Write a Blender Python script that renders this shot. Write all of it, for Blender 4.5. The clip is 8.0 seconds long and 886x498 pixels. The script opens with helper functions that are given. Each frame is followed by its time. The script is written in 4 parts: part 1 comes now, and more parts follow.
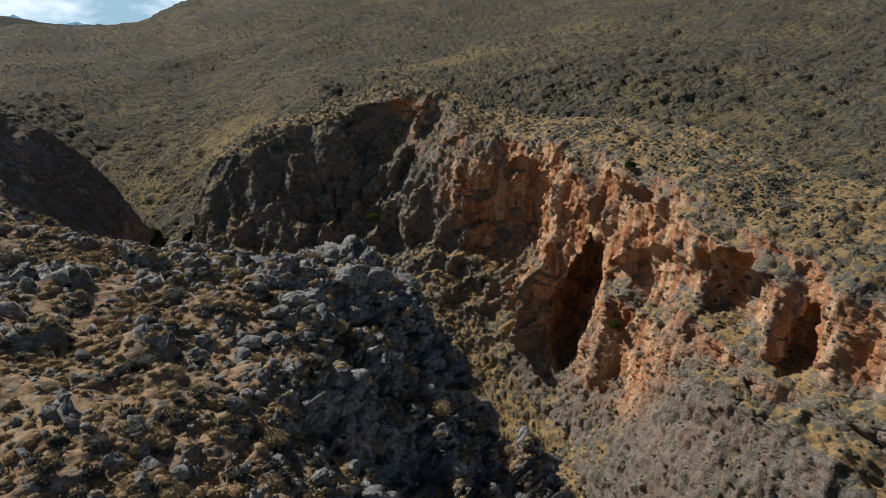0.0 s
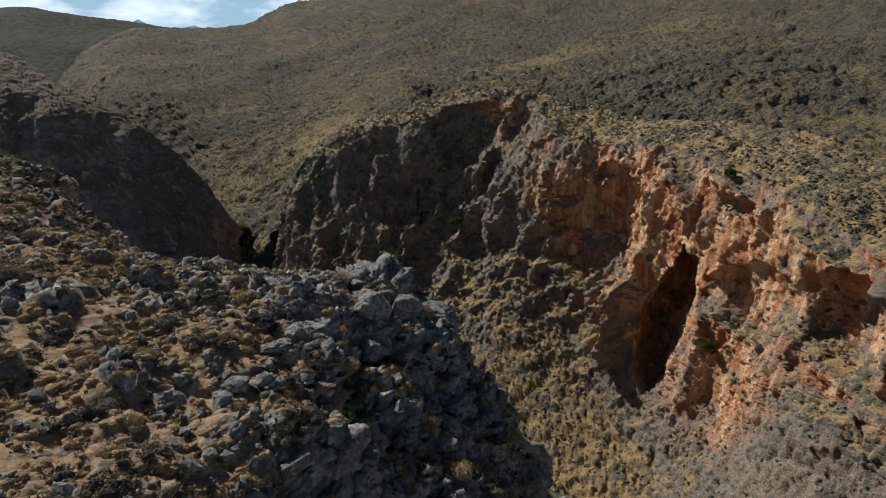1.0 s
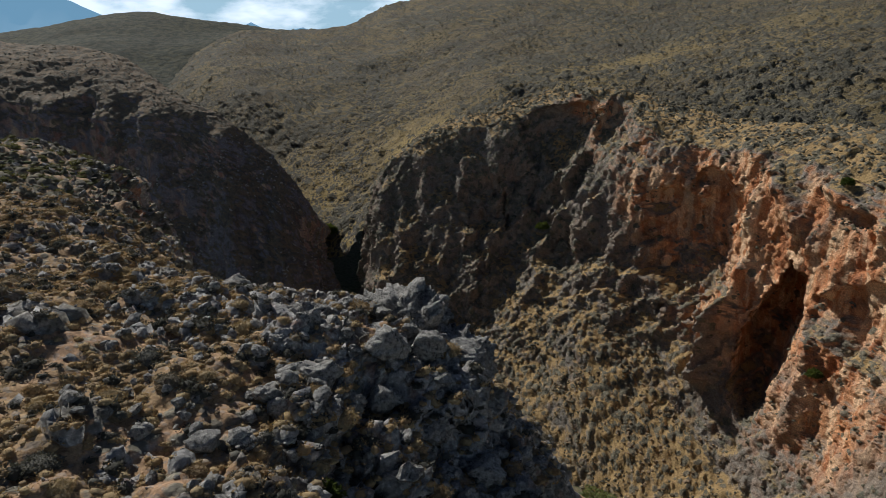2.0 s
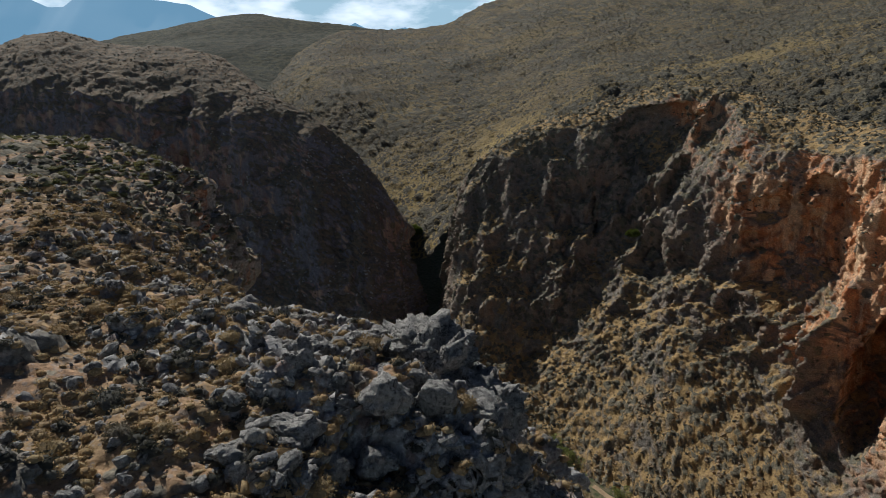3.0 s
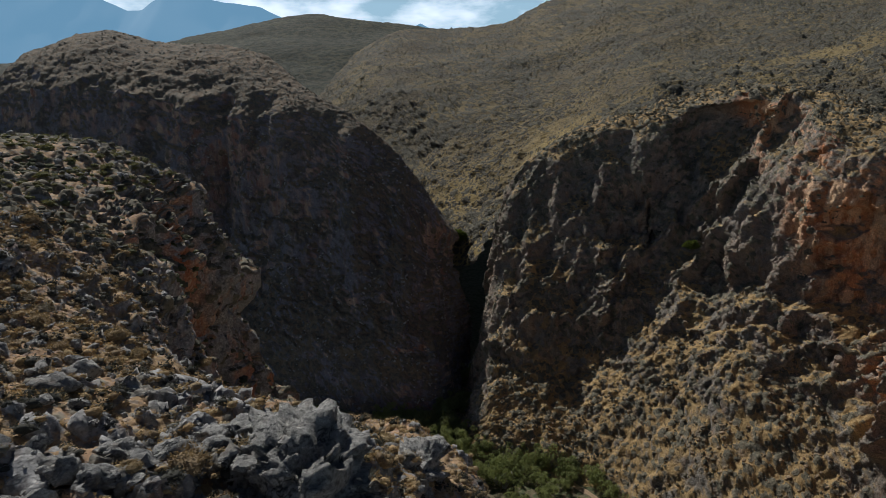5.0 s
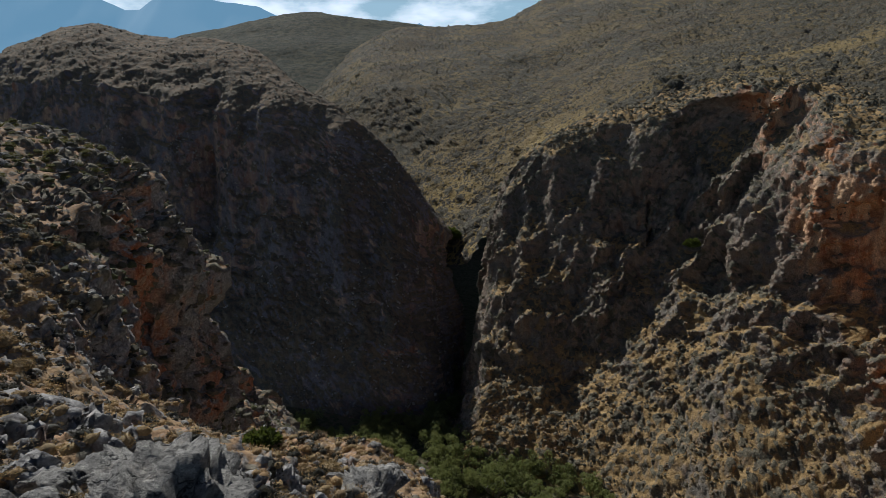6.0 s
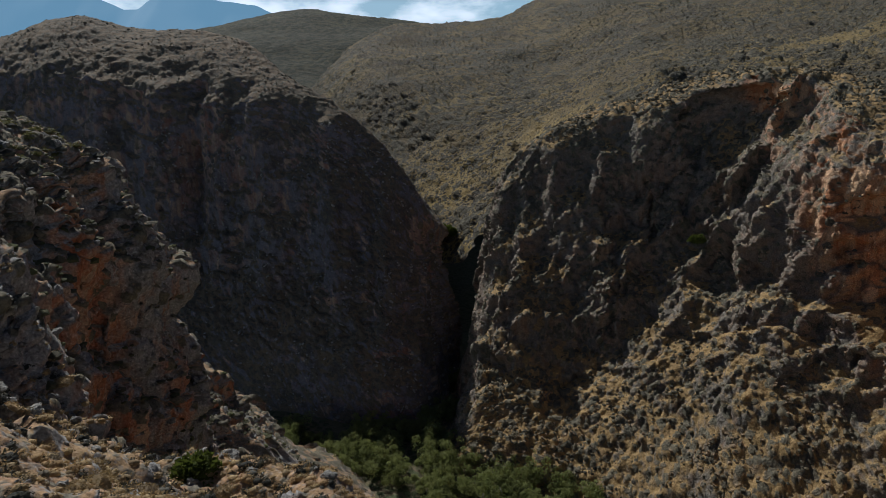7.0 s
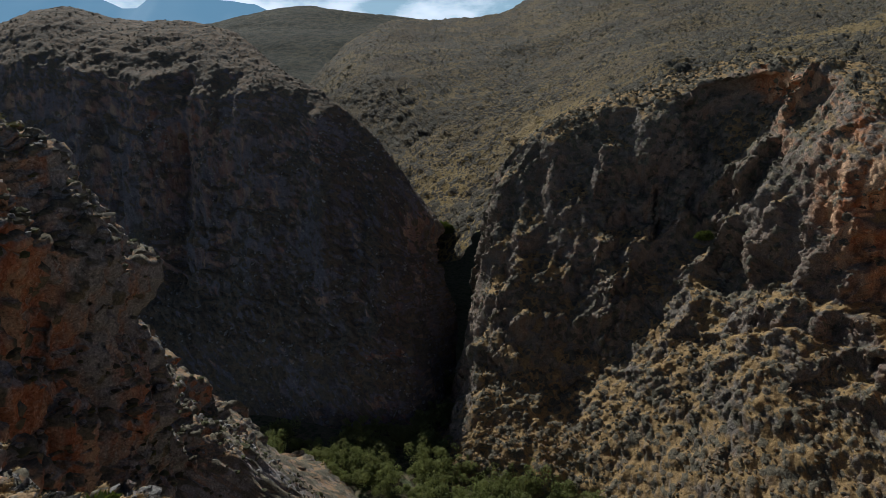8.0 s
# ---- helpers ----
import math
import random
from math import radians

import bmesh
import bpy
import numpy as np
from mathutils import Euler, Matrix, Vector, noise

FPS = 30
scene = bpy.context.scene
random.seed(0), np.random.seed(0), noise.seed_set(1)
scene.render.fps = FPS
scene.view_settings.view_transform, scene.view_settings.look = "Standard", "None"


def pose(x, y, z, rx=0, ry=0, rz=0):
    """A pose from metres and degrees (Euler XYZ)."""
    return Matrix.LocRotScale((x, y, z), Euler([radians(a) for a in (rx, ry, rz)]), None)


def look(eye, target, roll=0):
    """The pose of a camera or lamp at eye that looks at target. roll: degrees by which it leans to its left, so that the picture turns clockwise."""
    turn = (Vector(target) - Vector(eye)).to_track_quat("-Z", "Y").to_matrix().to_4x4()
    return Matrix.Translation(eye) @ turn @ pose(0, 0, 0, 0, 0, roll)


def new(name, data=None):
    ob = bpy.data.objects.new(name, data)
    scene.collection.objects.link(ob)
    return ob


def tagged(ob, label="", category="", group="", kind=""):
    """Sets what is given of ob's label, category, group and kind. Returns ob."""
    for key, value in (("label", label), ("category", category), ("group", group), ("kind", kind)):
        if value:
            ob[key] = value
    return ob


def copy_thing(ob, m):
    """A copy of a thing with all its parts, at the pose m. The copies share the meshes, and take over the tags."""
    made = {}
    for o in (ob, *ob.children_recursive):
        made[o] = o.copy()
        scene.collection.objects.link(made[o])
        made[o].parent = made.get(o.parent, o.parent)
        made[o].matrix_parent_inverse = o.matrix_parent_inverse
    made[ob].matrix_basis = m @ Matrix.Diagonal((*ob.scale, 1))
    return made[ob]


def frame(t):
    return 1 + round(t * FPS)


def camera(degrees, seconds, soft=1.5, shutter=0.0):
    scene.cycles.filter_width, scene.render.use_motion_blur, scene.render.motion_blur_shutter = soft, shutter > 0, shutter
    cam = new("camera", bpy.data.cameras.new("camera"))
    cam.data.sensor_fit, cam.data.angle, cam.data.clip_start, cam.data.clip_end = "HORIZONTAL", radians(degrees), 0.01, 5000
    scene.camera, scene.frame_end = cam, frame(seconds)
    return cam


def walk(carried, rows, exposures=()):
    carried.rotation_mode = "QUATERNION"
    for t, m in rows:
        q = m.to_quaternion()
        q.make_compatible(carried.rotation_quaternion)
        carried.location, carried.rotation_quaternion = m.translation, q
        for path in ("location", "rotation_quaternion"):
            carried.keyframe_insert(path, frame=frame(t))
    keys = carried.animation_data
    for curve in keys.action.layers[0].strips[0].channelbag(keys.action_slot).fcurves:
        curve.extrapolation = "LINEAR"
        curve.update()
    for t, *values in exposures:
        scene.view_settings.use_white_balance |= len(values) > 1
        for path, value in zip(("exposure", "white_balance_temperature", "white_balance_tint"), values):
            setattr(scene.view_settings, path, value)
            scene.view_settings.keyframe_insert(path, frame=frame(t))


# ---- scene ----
cam = camera(63.8, 8.0, soft=0.35, shutter=0.2)
PATH = [
    (0, (-18.669, -19.364, -0.943), (-17.771, -17.635, -1.396), 0.3),
    (0.5, (-15.018, -16.709, -0.881), (-14.234, -14.926, -1.334), 0.3),
    (1, (-11.325, -13.685, -0.921), (-10.669, -11.851, -1.374), 0.3),
    (1.5, (-8.13, -10.77, -0.858), (-7.596, -8.896, -1.312), 0.3),
    (2, (-4.945, -7.369, -0.851), (-4.548, -5.462, -1.306), 0.2),
    (2.2, (-3.792, -6.009, -0.844), (-3.448, -4.093, -1.3), 0.3),
    (3.3, (2.081, 1.259, -0.649), (2.138, 3.205, -1.106), 0.1),
    (3.5, (3.055, 2.723, -0.654), (3.066, 4.67, -1.11), 0.2),
    (4, (5.44, 6.662, -0.741), (5.403, 8.609, -1.197), 0.2),
    (4.5, (7.275, 10.487, -1.074), (7.237, 12.434, -1.53), 0.1),
    (4.7, (7.962, 12.14, -1.258), (7.922, 14.086, -1.715), 0.1),
    (5.8, (10.864, 21.318, -3.788), (10.822, 23.265, -4.245), 0.0),
    (6, (11.211, 22.861, -4.327), (11.172, 24.807, -4.783), 0.1),
    (6.5, (12.093, 27.049, -5.75), (12.054, 28.995, -6.207), 0.1),
    (7, (12.863, 31.797, -7.221), (12.824, 33.744, -7.678), 0.0),
    (7.5, (13.539, 36.329, -8.635), (13.5, 38.275, -9.093), 0.0),
    (8, (14.223, 41.318, -10.135), (14.184, 43.264, -10.593), -0.0),
]
walk(cam, [(t, look(eye, target, roll)) for t, eye, target, roll in PATH], exposures=[(0.0, -0.3, 5900, 10), (4.5, -0.36, 5820, 10), (8.0, -0.52, 5720, 10)])

# ---- sky, sun ----
SUN_FROM_NORTH, SUN_HEIGHT = radians(30), radians(41)     # the sun stands ahead and to the west
sun_way = Vector((-math.sin(SUN_FROM_NORTH) * math.cos(SUN_HEIGHT), math.cos(SUN_FROM_NORTH) * math.cos(SUN_HEIGHT), math.sin(SUN_HEIGHT)))
sun = new("sun", bpy.data.lights.new("sun", "SUN"))
sun.data.energy, sun.data.angle, sun.data.color = 5.0, radians(0.55), (1.0, 0.92, 0.80)
sun.matrix_world = look(sun_way * 100, (0, 0, 0))

world = bpy.data.worlds.new("world")
scene.world = world
world.use_nodes = True
wn, wl = world.node_tree.nodes, world.node_tree.links
sky = wn.new("ShaderNodeTexSky")
sky.sky_type, sky.sun_disc = "NISHITA", False
sky.air_density, sky.dust_density = 0.6, 0.4
sky.sun_elevation, sky.sun_rotation = SUN_HEIGHT, -SUN_FROM_NORTH
where = wn.new("ShaderNodeTexCoord")
stretch = wn.new("ShaderNodeMapping")
stretch.inputs["Scale"].default_value = (5.0, 5.0, 13.0)
puffs = wn.new("ShaderNodeTexNoise")
puffs.inputs["Scale"].default_value, puffs.inputs["Detail"].default_value, puffs.inputs["Roughness"].default_value = 1.6, 9.0, 0.56
edge = wn.new("ShaderNodeValToRGB")
edge.color_ramp.elements[0].position, edge.color_ramp.elements[1].position = 0.42, 0.60
blend = wn.new("ShaderNodeMixRGB")
blend.inputs[2].default_value = (34.0, 36.5, 38.0, 1)
wl.new(where.outputs["Generated"], stretch.inputs["Vector"])
wl.new(stretch.outputs["Vector"], puffs.inputs["Vector"])
wl.new(puffs.outputs["Fac"], edge.inputs["Fac"])
height = wn.new("ShaderNodeSeparateXYZ")
low = wn.new("ShaderNodeMapRange")
low.inputs["From Min"].default_value, low.inputs["From Max"].default_value = 0.16, 0.10
banked = wn.new("ShaderNodeMath")
banked.operation = "MULTIPLY"
wl.new(where.outputs["Generated"], height.inputs["Vector"])
wl.new(height.outputs["Z"], low.inputs["Value"])
wl.new(low.outputs["Result"], banked.inputs[0])
wl.new(edge.outputs["Color"], banked.inputs[1])
wl.new(banked.outputs["Value"], blend.inputs["Fac"])
veil = wn.new("ShaderNodeMixRGB")
veil.inputs[2].default_value = (15.0, 21.8, 25.0, 1)
thin = wn.new("ShaderNodeMath")
thin.operation = "MULTIPLY"
thin.inputs[1].default_value = 0.8
wl.new(low.outputs["Result"], thin.inputs[0])
wl.new(thin.outputs["Value"], veil.inputs["Fac"])
wl.new(sky.outputs["Color"], veil.inputs[1])
wl.new(veil.outputs["Color"], blend.inputs[1])
wl.new(blend.outputs["Color"], wn["Background"].inputs["Color"])
wn["Background"].inputs["Strength"].default_value = 0.036


# ---- materials ----
class Nodes:
    """Short ways to lay nodes into a material."""

    def __init__(self, name):
        self.mat = bpy.data.materials.new(name)
        self.mat.use_nodes = True
        self.n, self.l = self.mat.node_tree.nodes, self.mat.node_tree.links
        self.bsdf = self.n["Principled BSDF"]
        self.bsdf.inputs["Roughness"].default_value = 0.92
        self.bsdf.inputs["Specular IOR Level"].default_value = 0.15
        self.geo = self.n.new("ShaderNodeNewGeometry")

    def spot(self, scale=(1, 1, 1)):
        m = self.n.new("ShaderNodeMapping")
        m.inputs["Scale"].default_value = scale
        self.l.new(self.geo.outputs["Position"], m.inputs["Vector"])
        return m.outputs["Vector"]

    def noise(self, scale, detail=6.0, rough=0.6, stretch=(1, 1, 1)):
        t = self.n.new("ShaderNodeTexNoise")
        t.inputs["Scale"].default_value, t.inputs["Detail"].default_value, t.inputs["Roughness"].default_value = scale, detail, rough
        self.l.new(self.spot(stretch), t.inputs["Vector"])
        return t.outputs["Fac"]

    def cells(self, scale, stretch=(1, 1, 1)):
        t = self.n.new("ShaderNodeTexVoronoi")
        t.inputs["Scale"].default_value = scale
        self.l.new(self.spot(stretch), t.inputs["Vector"])
        return t.outputs["Distance"]

    def ramp(self, value, low, high):
        r = self.n.new("ShaderNodeMapRange")
        r.interpolation_type = "SMOOTHSTEP"
        r.inputs["From Min"].default_value, r.inputs["From Max"].default_value = low, high
        self.l.new(value, r.inputs["Value"])
        return r.outputs["Result"]

    def mix(self, fac, a, b, kind="MIX"):
        m = self.n.new("ShaderNodeMixRGB")
        m.blend_type = kind
        for key, v in ((0, fac), (1, a), (2, b)):
            if isinstance(v, (tuple, list)):
                m.inputs[key].default_value = (*v, 1)
            elif isinstance(v, (int, float)):
                m.inputs[key].default_value = v
            else:
                self.l.new(v, m.inputs[key])
        return m.outputs["Color"]

    def sums(self, op, a, b):
        m = self.n.new("ShaderNodeMath")
        m.operation = op
        for key, v in ((0, a), (1, b)):
            if isinstance(v, (int, float)):
                m.inputs[key].default_value = v
            else:
                self.l.new(v, m.inputs[key])
        return m.outputs["Value"]

    def upness(self):
        s = self.n.new("ShaderNodeSeparateXYZ")
        self.l.new(self.geo.outputs["Normal"], s.inputs["Vector"])
        return s.outputs["Z"]

    def done(self, colour, height=None, depth=0.1):
        self.l.new(colour, self.bsdf.inputs["Base Color"])
        if height is not None:
            b = self.n.new("ShaderNodeBump")
            b.inputs["Distance"].default_value, b.inputs["Strength"].default_value = depth, 1.0
            self.l.new(height, b.inputs["Height"])
            self.l.new(b.outputs["Normal"], self.bsdf.inputs["Normal"])
        return self.mat


def land(name, grey, warm, warm_low, warm_high, soil, straw, scrub, scrub_size=0.55, scrub_low=0.35, scrub_high=0.5, steep=(0.42, 0.68), depth=0.25, chips=0.0, field=0.22, stained=None, cracks=0.6, mossy=0.8, drift=0.0, speck=0.45, broad=False, dry_grass=(0.36, 0.27, 0.11), pale_rock=(0.5, 0.38, 0.27), plants=((0.12, 0.115, 0.09), (0.19, 0.175, 0.125), (0.24, 0.19, 0.11))):
    """Bare rock where it is steep, stained warm in patches and streaks; soil, dry grass and scrub where it is not."""
    m = Nodes(name)
    level = m.upness()
    if broad:
        lies = m.n.new("ShaderNodeAttribute")
        lies.attribute_name = "slope"
        level = m.sums("ADD", m.sums("MULTIPLY", level, 0.3), m.sums("MULTIPLY", lies.outputs["Fac"], 0.7))
    fine = m.noise(1.6, 8.0, 0.68)
    mid = m.noise(0.22, 6.0, 0.6)
    big = m.noise(0.035, 4.0, 0.55)
    streak = m.noise(0.16, 6.0, 0.62, (1, 1, 0.22))
    pits = m.noise(0.6, 5.0, 0.65)
    stain = m.ramp(m.sums("ADD", m.sums("MULTIPLY", streak, 0.55), m.sums("MULTIPLY", big, 0.45)), warm_low, warm_high)
    if stained:
        axis, start, full, least = stained
        split = m.n.new("ShaderNodeSeparateXYZ")
        m.l.new(m.geo.outputs["Position"], split.inputs["Vector"])
        part_of = m.ramp(m.sums("ADD", split.outputs[axis], m.sums("MULTIPLY", big, 30.0)), start, full)
        stain = m.sums("MULTIPLY", stain, m.sums("ADD", least, m.sums("MULTIPLY", part_of, 1.0 - least)))
    stain = m.sums("MULTIPLY", stain, m.ramp(level, 0.56, 0.3) if broad else m.ramp(level, 0.45, 0.12))
    rock = m.mix(stain, grey, warm)
    rock = m.mix(m.sums("MULTIPLY", m.ramp(m.noise(0.5, 5.0, 0.6, (1, 1, 0.12)), 0.52, 0.68), cracks), rock, tuple(c * 0.5 for c in warm))
    sound = m.sums("SUBTRACT", 1.0, m.sums("MULTIPLY", stain, 0.8))
    rock = m.mix(m.sums("MULTIPLY", m.sums("MULTIPLY", m.ramp(pits, 0.5, 0.72), cracks * 1.2), sound), rock, tuple(c * 0.4 for c in grey))
    rock = m.mix(m.sums("MULTIPLY", m.ramp(fine, 0.45, 0.7), speck), rock, tuple(min(1.0, c * 1.5) for c in grey))
    moss = m.sums("MULTIPLY", m.ramp(m.noise(0.13, 7.0, 0.68), 0.47, 0.58), m.ramp(m.upness(), 0.0, 0.3))
    rock = m.mix(m.sums("MULTIPLY", moss, mossy), rock, tuple(c * 0.9 for c in scrub))
    rust = m.ramp(m.noise(0.2, 7.0, 0.68, (1, 1, 0.35)), 0.45, 0.62)
    rock = m.mix(m.sums("MULTIPLY", m.sums("MULTIPLY", rust, stain), 0.75), rock, (warm[0] * 0.75, warm[1] * 0.52, warm[2] * 0.42))
    pale = m.ramp(m.noise(0.3, 6.0, 0.62, (1, 1, 0.14)), 0.46, 0.6)
    rock = m.mix(m.sums("MULTIPLY", m.sums("MULTIPLY", pale, stain), 0.75), rock, pale_rock)
    earth = m.mix(m.ramp(m.noise(field, 6.0, 0.6), 0.38, 0.62), soil, straw)
    earth = m.mix(m.sums("MULTIPLY", m.ramp(m.noise(5.0, 5.0, 0.7), 0.45, 0.62), 0.5), earth, tuple(c * 0.55 for c in soil))
    earth = m.mix(m.sums("MULTIPLY", m.ramp(fine, 0.4, 0.7), 0.5), earth, tuple(c * 0.5 for c in soil))
    parched = m.n.new("ShaderNodeAttribute")
    parched.attribute_name = "dry"
    earth = m.mix(m.sums("MULTIPLY", parched.outputs["Fac"], m.ramp(pits, 0.25, 0.6)), earth, dry_grass)
    if chips:
        chip = m.ramp(m.sums("ADD", m.cells(2.4), m.sums("MULTIPLY", m.sums("SUBTRACT", pits, 0.5), 1.3)), 0.42, 0.3)
        earth = m.mix(m.sums("MULTIPLY", chip, chips), earth, tuple(c * 0.85 for c in grey))
    clump = m.sums("ADD", m.cells(scrub_size), m.sums("MULTIPLY", m.sums("SUBTRACT", mid, 0.5), 0.9))
    clump = m.sums("ADD", clump, m.sums("MULTIPLY", m.sums("SUBTRACT", pits, 0.5), 0.5))
    if drift:
        clump = m.sums("ADD", clump, m.sums("MULTIPLY", m.sums("SUBTRACT", m.noise(0.03, 5.0, 0.6), 0.5), drift))
    bush = m.ramp(clump, scrub_high, scrub_low)
    shade = m.mix(m.ramp(pits, 0.35, 0.65), scrub, tuple(c * 1.7 for c in scrub))
    flat = m.mix(bush, earth, shade)
    tilt = m.sums("ADD", level, m.sums("MULTIPLY", m.sums("SUBTRACT", mid, 0.5), 0.5))
    stands = m.n.new("ShaderNodeAttribute")
    stands.attribute_name = "bare"
    tilt = m.sums("SUBTRACT", tilt, m.sums("MULTIPLY", m.ramp(stands.outputs["Fac"], 0.25, 0.6), 0.6))
    colour = m.mix(m.ramp(tilt, *steep), rock, flat)
    grown = m.n.new("ShaderNodeAttribute")
    grown.attribute_name = "cover"
    leafy = m.mix(m.ramp(m.noise(0.75, 3.0, 0.6), 0.36, 0.64), plants[0], plants[1])
    leafy = m.mix(m.sums("MULTIPLY", m.ramp(pits, 0.55, 0.7), 0.6), leafy, plants[2])
    colour = m.mix(m.sums("MULTIPLY", m.ramp(m.sums("ADD", grown.outputs["Fac"], m.sums("MULTIPLY", m.sums("SUBTRACT", fine, 0.5), 0.6)), 0.22, 0.42), 0.94), colour, leafy)
    grit = m.noise(3.2, 4.0, 0.65)
    colour = m.mix(m.sums("MULTIPLY", m.ramp(grit, 0.5, 0.34), 0.6), colour, m.mix(1.0, colour, (0.3, 0.3, 0.3), "MULTIPLY"))
    colour = m.mix(m.sums("MULTIPLY", m.ramp(grit, 0.53, 0.68), 0.7), colour, m.mix(1.0, colour, (1.75, 1.72, 1.66), "MULTIPLY"))
    height = m.sums("ADD", m.sums("ADD", fine, m.sums("MULTIPLY", pits, 1.6)), m.sums("MULTIPLY", bush, 0.5))
    return m.done(colour, height, depth * 0.4)


GREY = (0.30, 0.29, 0.27)
near_land = land("near_land", (0.3, 0.295, 0.285), (0.47, 0.21, 0.11), 0.45, 0.57, (0.45, 0.29, 0.175), (0.43, 0.305, 0.165), (0.17, 0.155, 0.12), 0.9, 0.22, 0.42, (0.55, 0.8), 0.3, 0.45, stained=("Y", 90, 112, 0.08))
east_land = land("east_land", (0.22, 0.2, 0.17), (0.60, 0.29, 0.135), 0.36, 0.48, (0.40, 0.275, 0.13), (0.46, 0.32, 0.145), (0.12, 0.105, 0.075), 0.42, 0.24, 0.42, steep=(0.5, 0.7), depth=1.0, stained=("X", 116, 127, 0.1), cracks=0.4, mossy=0.3, speck=0.15, broad=True, pale_rock=(0.78, 0.56, 0.35))
# the blue cast of the headland's grey is distance haze put into the rock colour
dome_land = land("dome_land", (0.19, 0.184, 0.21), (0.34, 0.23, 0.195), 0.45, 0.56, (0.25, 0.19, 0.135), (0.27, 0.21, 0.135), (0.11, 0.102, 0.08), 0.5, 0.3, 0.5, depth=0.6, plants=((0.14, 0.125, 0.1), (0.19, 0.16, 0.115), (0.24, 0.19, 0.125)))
hill_land = land("hill_land", (0.165, 0.16, 0.148), (0.22, 0.17, 0.12), 0.5, 0.62, (0.18, 0.148, 0.095), (0.28, 0.22, 0.11), (0.07, 0.066, 0.055), 0.6, 0.3, 0.5, (0.3, 0.5), 1.8, field=0.02, drift=1.3, plants=((0.095, 0.092, 0.075), (0.14, 0.13, 0.098), (0.19, 0.165, 0.1)))
ridge_land = land("ridge_land", (0.14, 0.14, 0.12), (0.16, 0.14, 0.10), 0.5, 0.62, (0.105, 0.105, 0.075), (0.12, 0.12, 0.075), (0.045, 0.05, 0.038), 0.14, 0.35, 0.7, (0.3, 0.5), 2.5, field=0.012)
floor_land = land("floor_land", (0.25, 0.24, 0.22), (0.3, 0.22, 0.15), 0.5, 0.62, (0.19, 0.155, 0.10), (0.15, 0.14, 0.075), (0.06, 0.07, 0.035), 0.5, 0.35, 0.6)


# Painted aerial haze: a near-black surface that gives off an even hazy tint.
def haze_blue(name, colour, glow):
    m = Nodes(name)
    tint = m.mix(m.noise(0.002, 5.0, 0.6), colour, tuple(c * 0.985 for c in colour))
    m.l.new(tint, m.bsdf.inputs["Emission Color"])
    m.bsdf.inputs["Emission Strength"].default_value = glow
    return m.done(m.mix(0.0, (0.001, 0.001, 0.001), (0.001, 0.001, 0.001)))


# ---- numeric noise ----
def hashed(ix, iy, iz, seed):
    h = (ix * 374761393 + iy * 668265263 + iz * 2147483647 + seed * 974634777).astype(np.int64) & 0xFFFFFFFF
    h = ((h ^ (h >> 13)) * 1274126177) & 0xFFFFFFFF
    h = ((h ^ (h >> 16)) * 2246822519) & 0xFFFFFFFF
    return ((h ^ (h >> 15)) & 0xFFFFFF) / float(0xFFFFFF)


def soft_noise(p, seed=0):
    """Smooth value noise in -1..1 at the points p (N, 3)."""
    c = np.floor(p).astype(np.int64)
    f = p - c
    f = f * f * f * (f * (f * 6 - 15) + 10)
    total = np.zeros(len(p))
    for dx in (0, 1):
        wx = f[:, 0] if dx else 1 - f[:, 0]
        for dy in (0, 1):
            wy = f[:, 1] if dy else 1 - f[:, 1]
            for dz in (0, 1):
                wz = f[:, 2] if dz else 1 - f[:, 2]
                total += wx * wy * wz * hashed(c[:, 0] + dx, c[:, 1] + dy, c[:, 2] + dz, seed)
    return total * 2 - 1


def layered(p, size, octaves=4, gain=0.5, seed=0, kind="plain", tall=1.0):
    """Noise of several octaves. kind: plain, ridge (sharp crests) or lump (rounded lumps with creases between)."""
    q = p / np.array([size, size, size * tall])
    total, weight, norm = np.zeros(len(p)), 1.0, 0.0
    for o in range(octaves):
        v = soft_noise(q + 17.3 * o, seed + o)
        if kind == "ridge":
            v = 1 - 2.2 * np.abs(v)
        elif kind == "lump":
            v = 2.4 * np.abs(v) - 0.8
        total += v * weight
        norm += weight
        weight *= gain
        q = q @ np.array([[0.8, 0.6, 0], [-0.6, 0.8, 0], [0, 0, 1]]) * 2.03
    return total / norm


def blocks(p, size, tall=1.0, seed=0):
    """Broken rock: space falls into uneven cells, each with its own offset and tilt, -1..1."""
    q = p / np.array([size, size, size * tall])
    q = q + 0.22 * np.stack([soft_noise(q * 1.7 + k * 9.1, seed + k) for k in range(3)], 1)
    c = np.floor(q).astype(np.int64)
    best = np.full(len(q), 9e9)
    value = np.zeros(len(q))
    for dx in (-1, 0, 1):
        for dy in (-1, 0, 1):
            for dz in (-1, 0, 1):
                i, j, k = c[:, 0] + dx, c[:, 1] + dy, c[:, 2] + dz
                h = [hashed(i, j, k, seed + w) for w in (11, 12, 13)]
                off = np.stack([i + h[0], j + h[1], k + h[2]], 1) - q
                d = (off ** 2).sum(1)
                v = 2 * hashed(i, j, k, seed + 14) - 1 + 1.3 * (off[:, 0] * (h[1] - 0.5) + off[:, 1] * (h[2] - 0.5) + off[:, 2] * (h[0] - 0.5)) * 2
                near = d < best
                best = np.where(near, d, best)
                value = np.where(near, v, value)
    return value


def patchy(p, size, low, high, seed):
    """0 to 1: patches of about that size."""
    v = layered(p, size, 3, 0.5, seed)
    return np.clip((v - low) / (high - low), 0, 1)


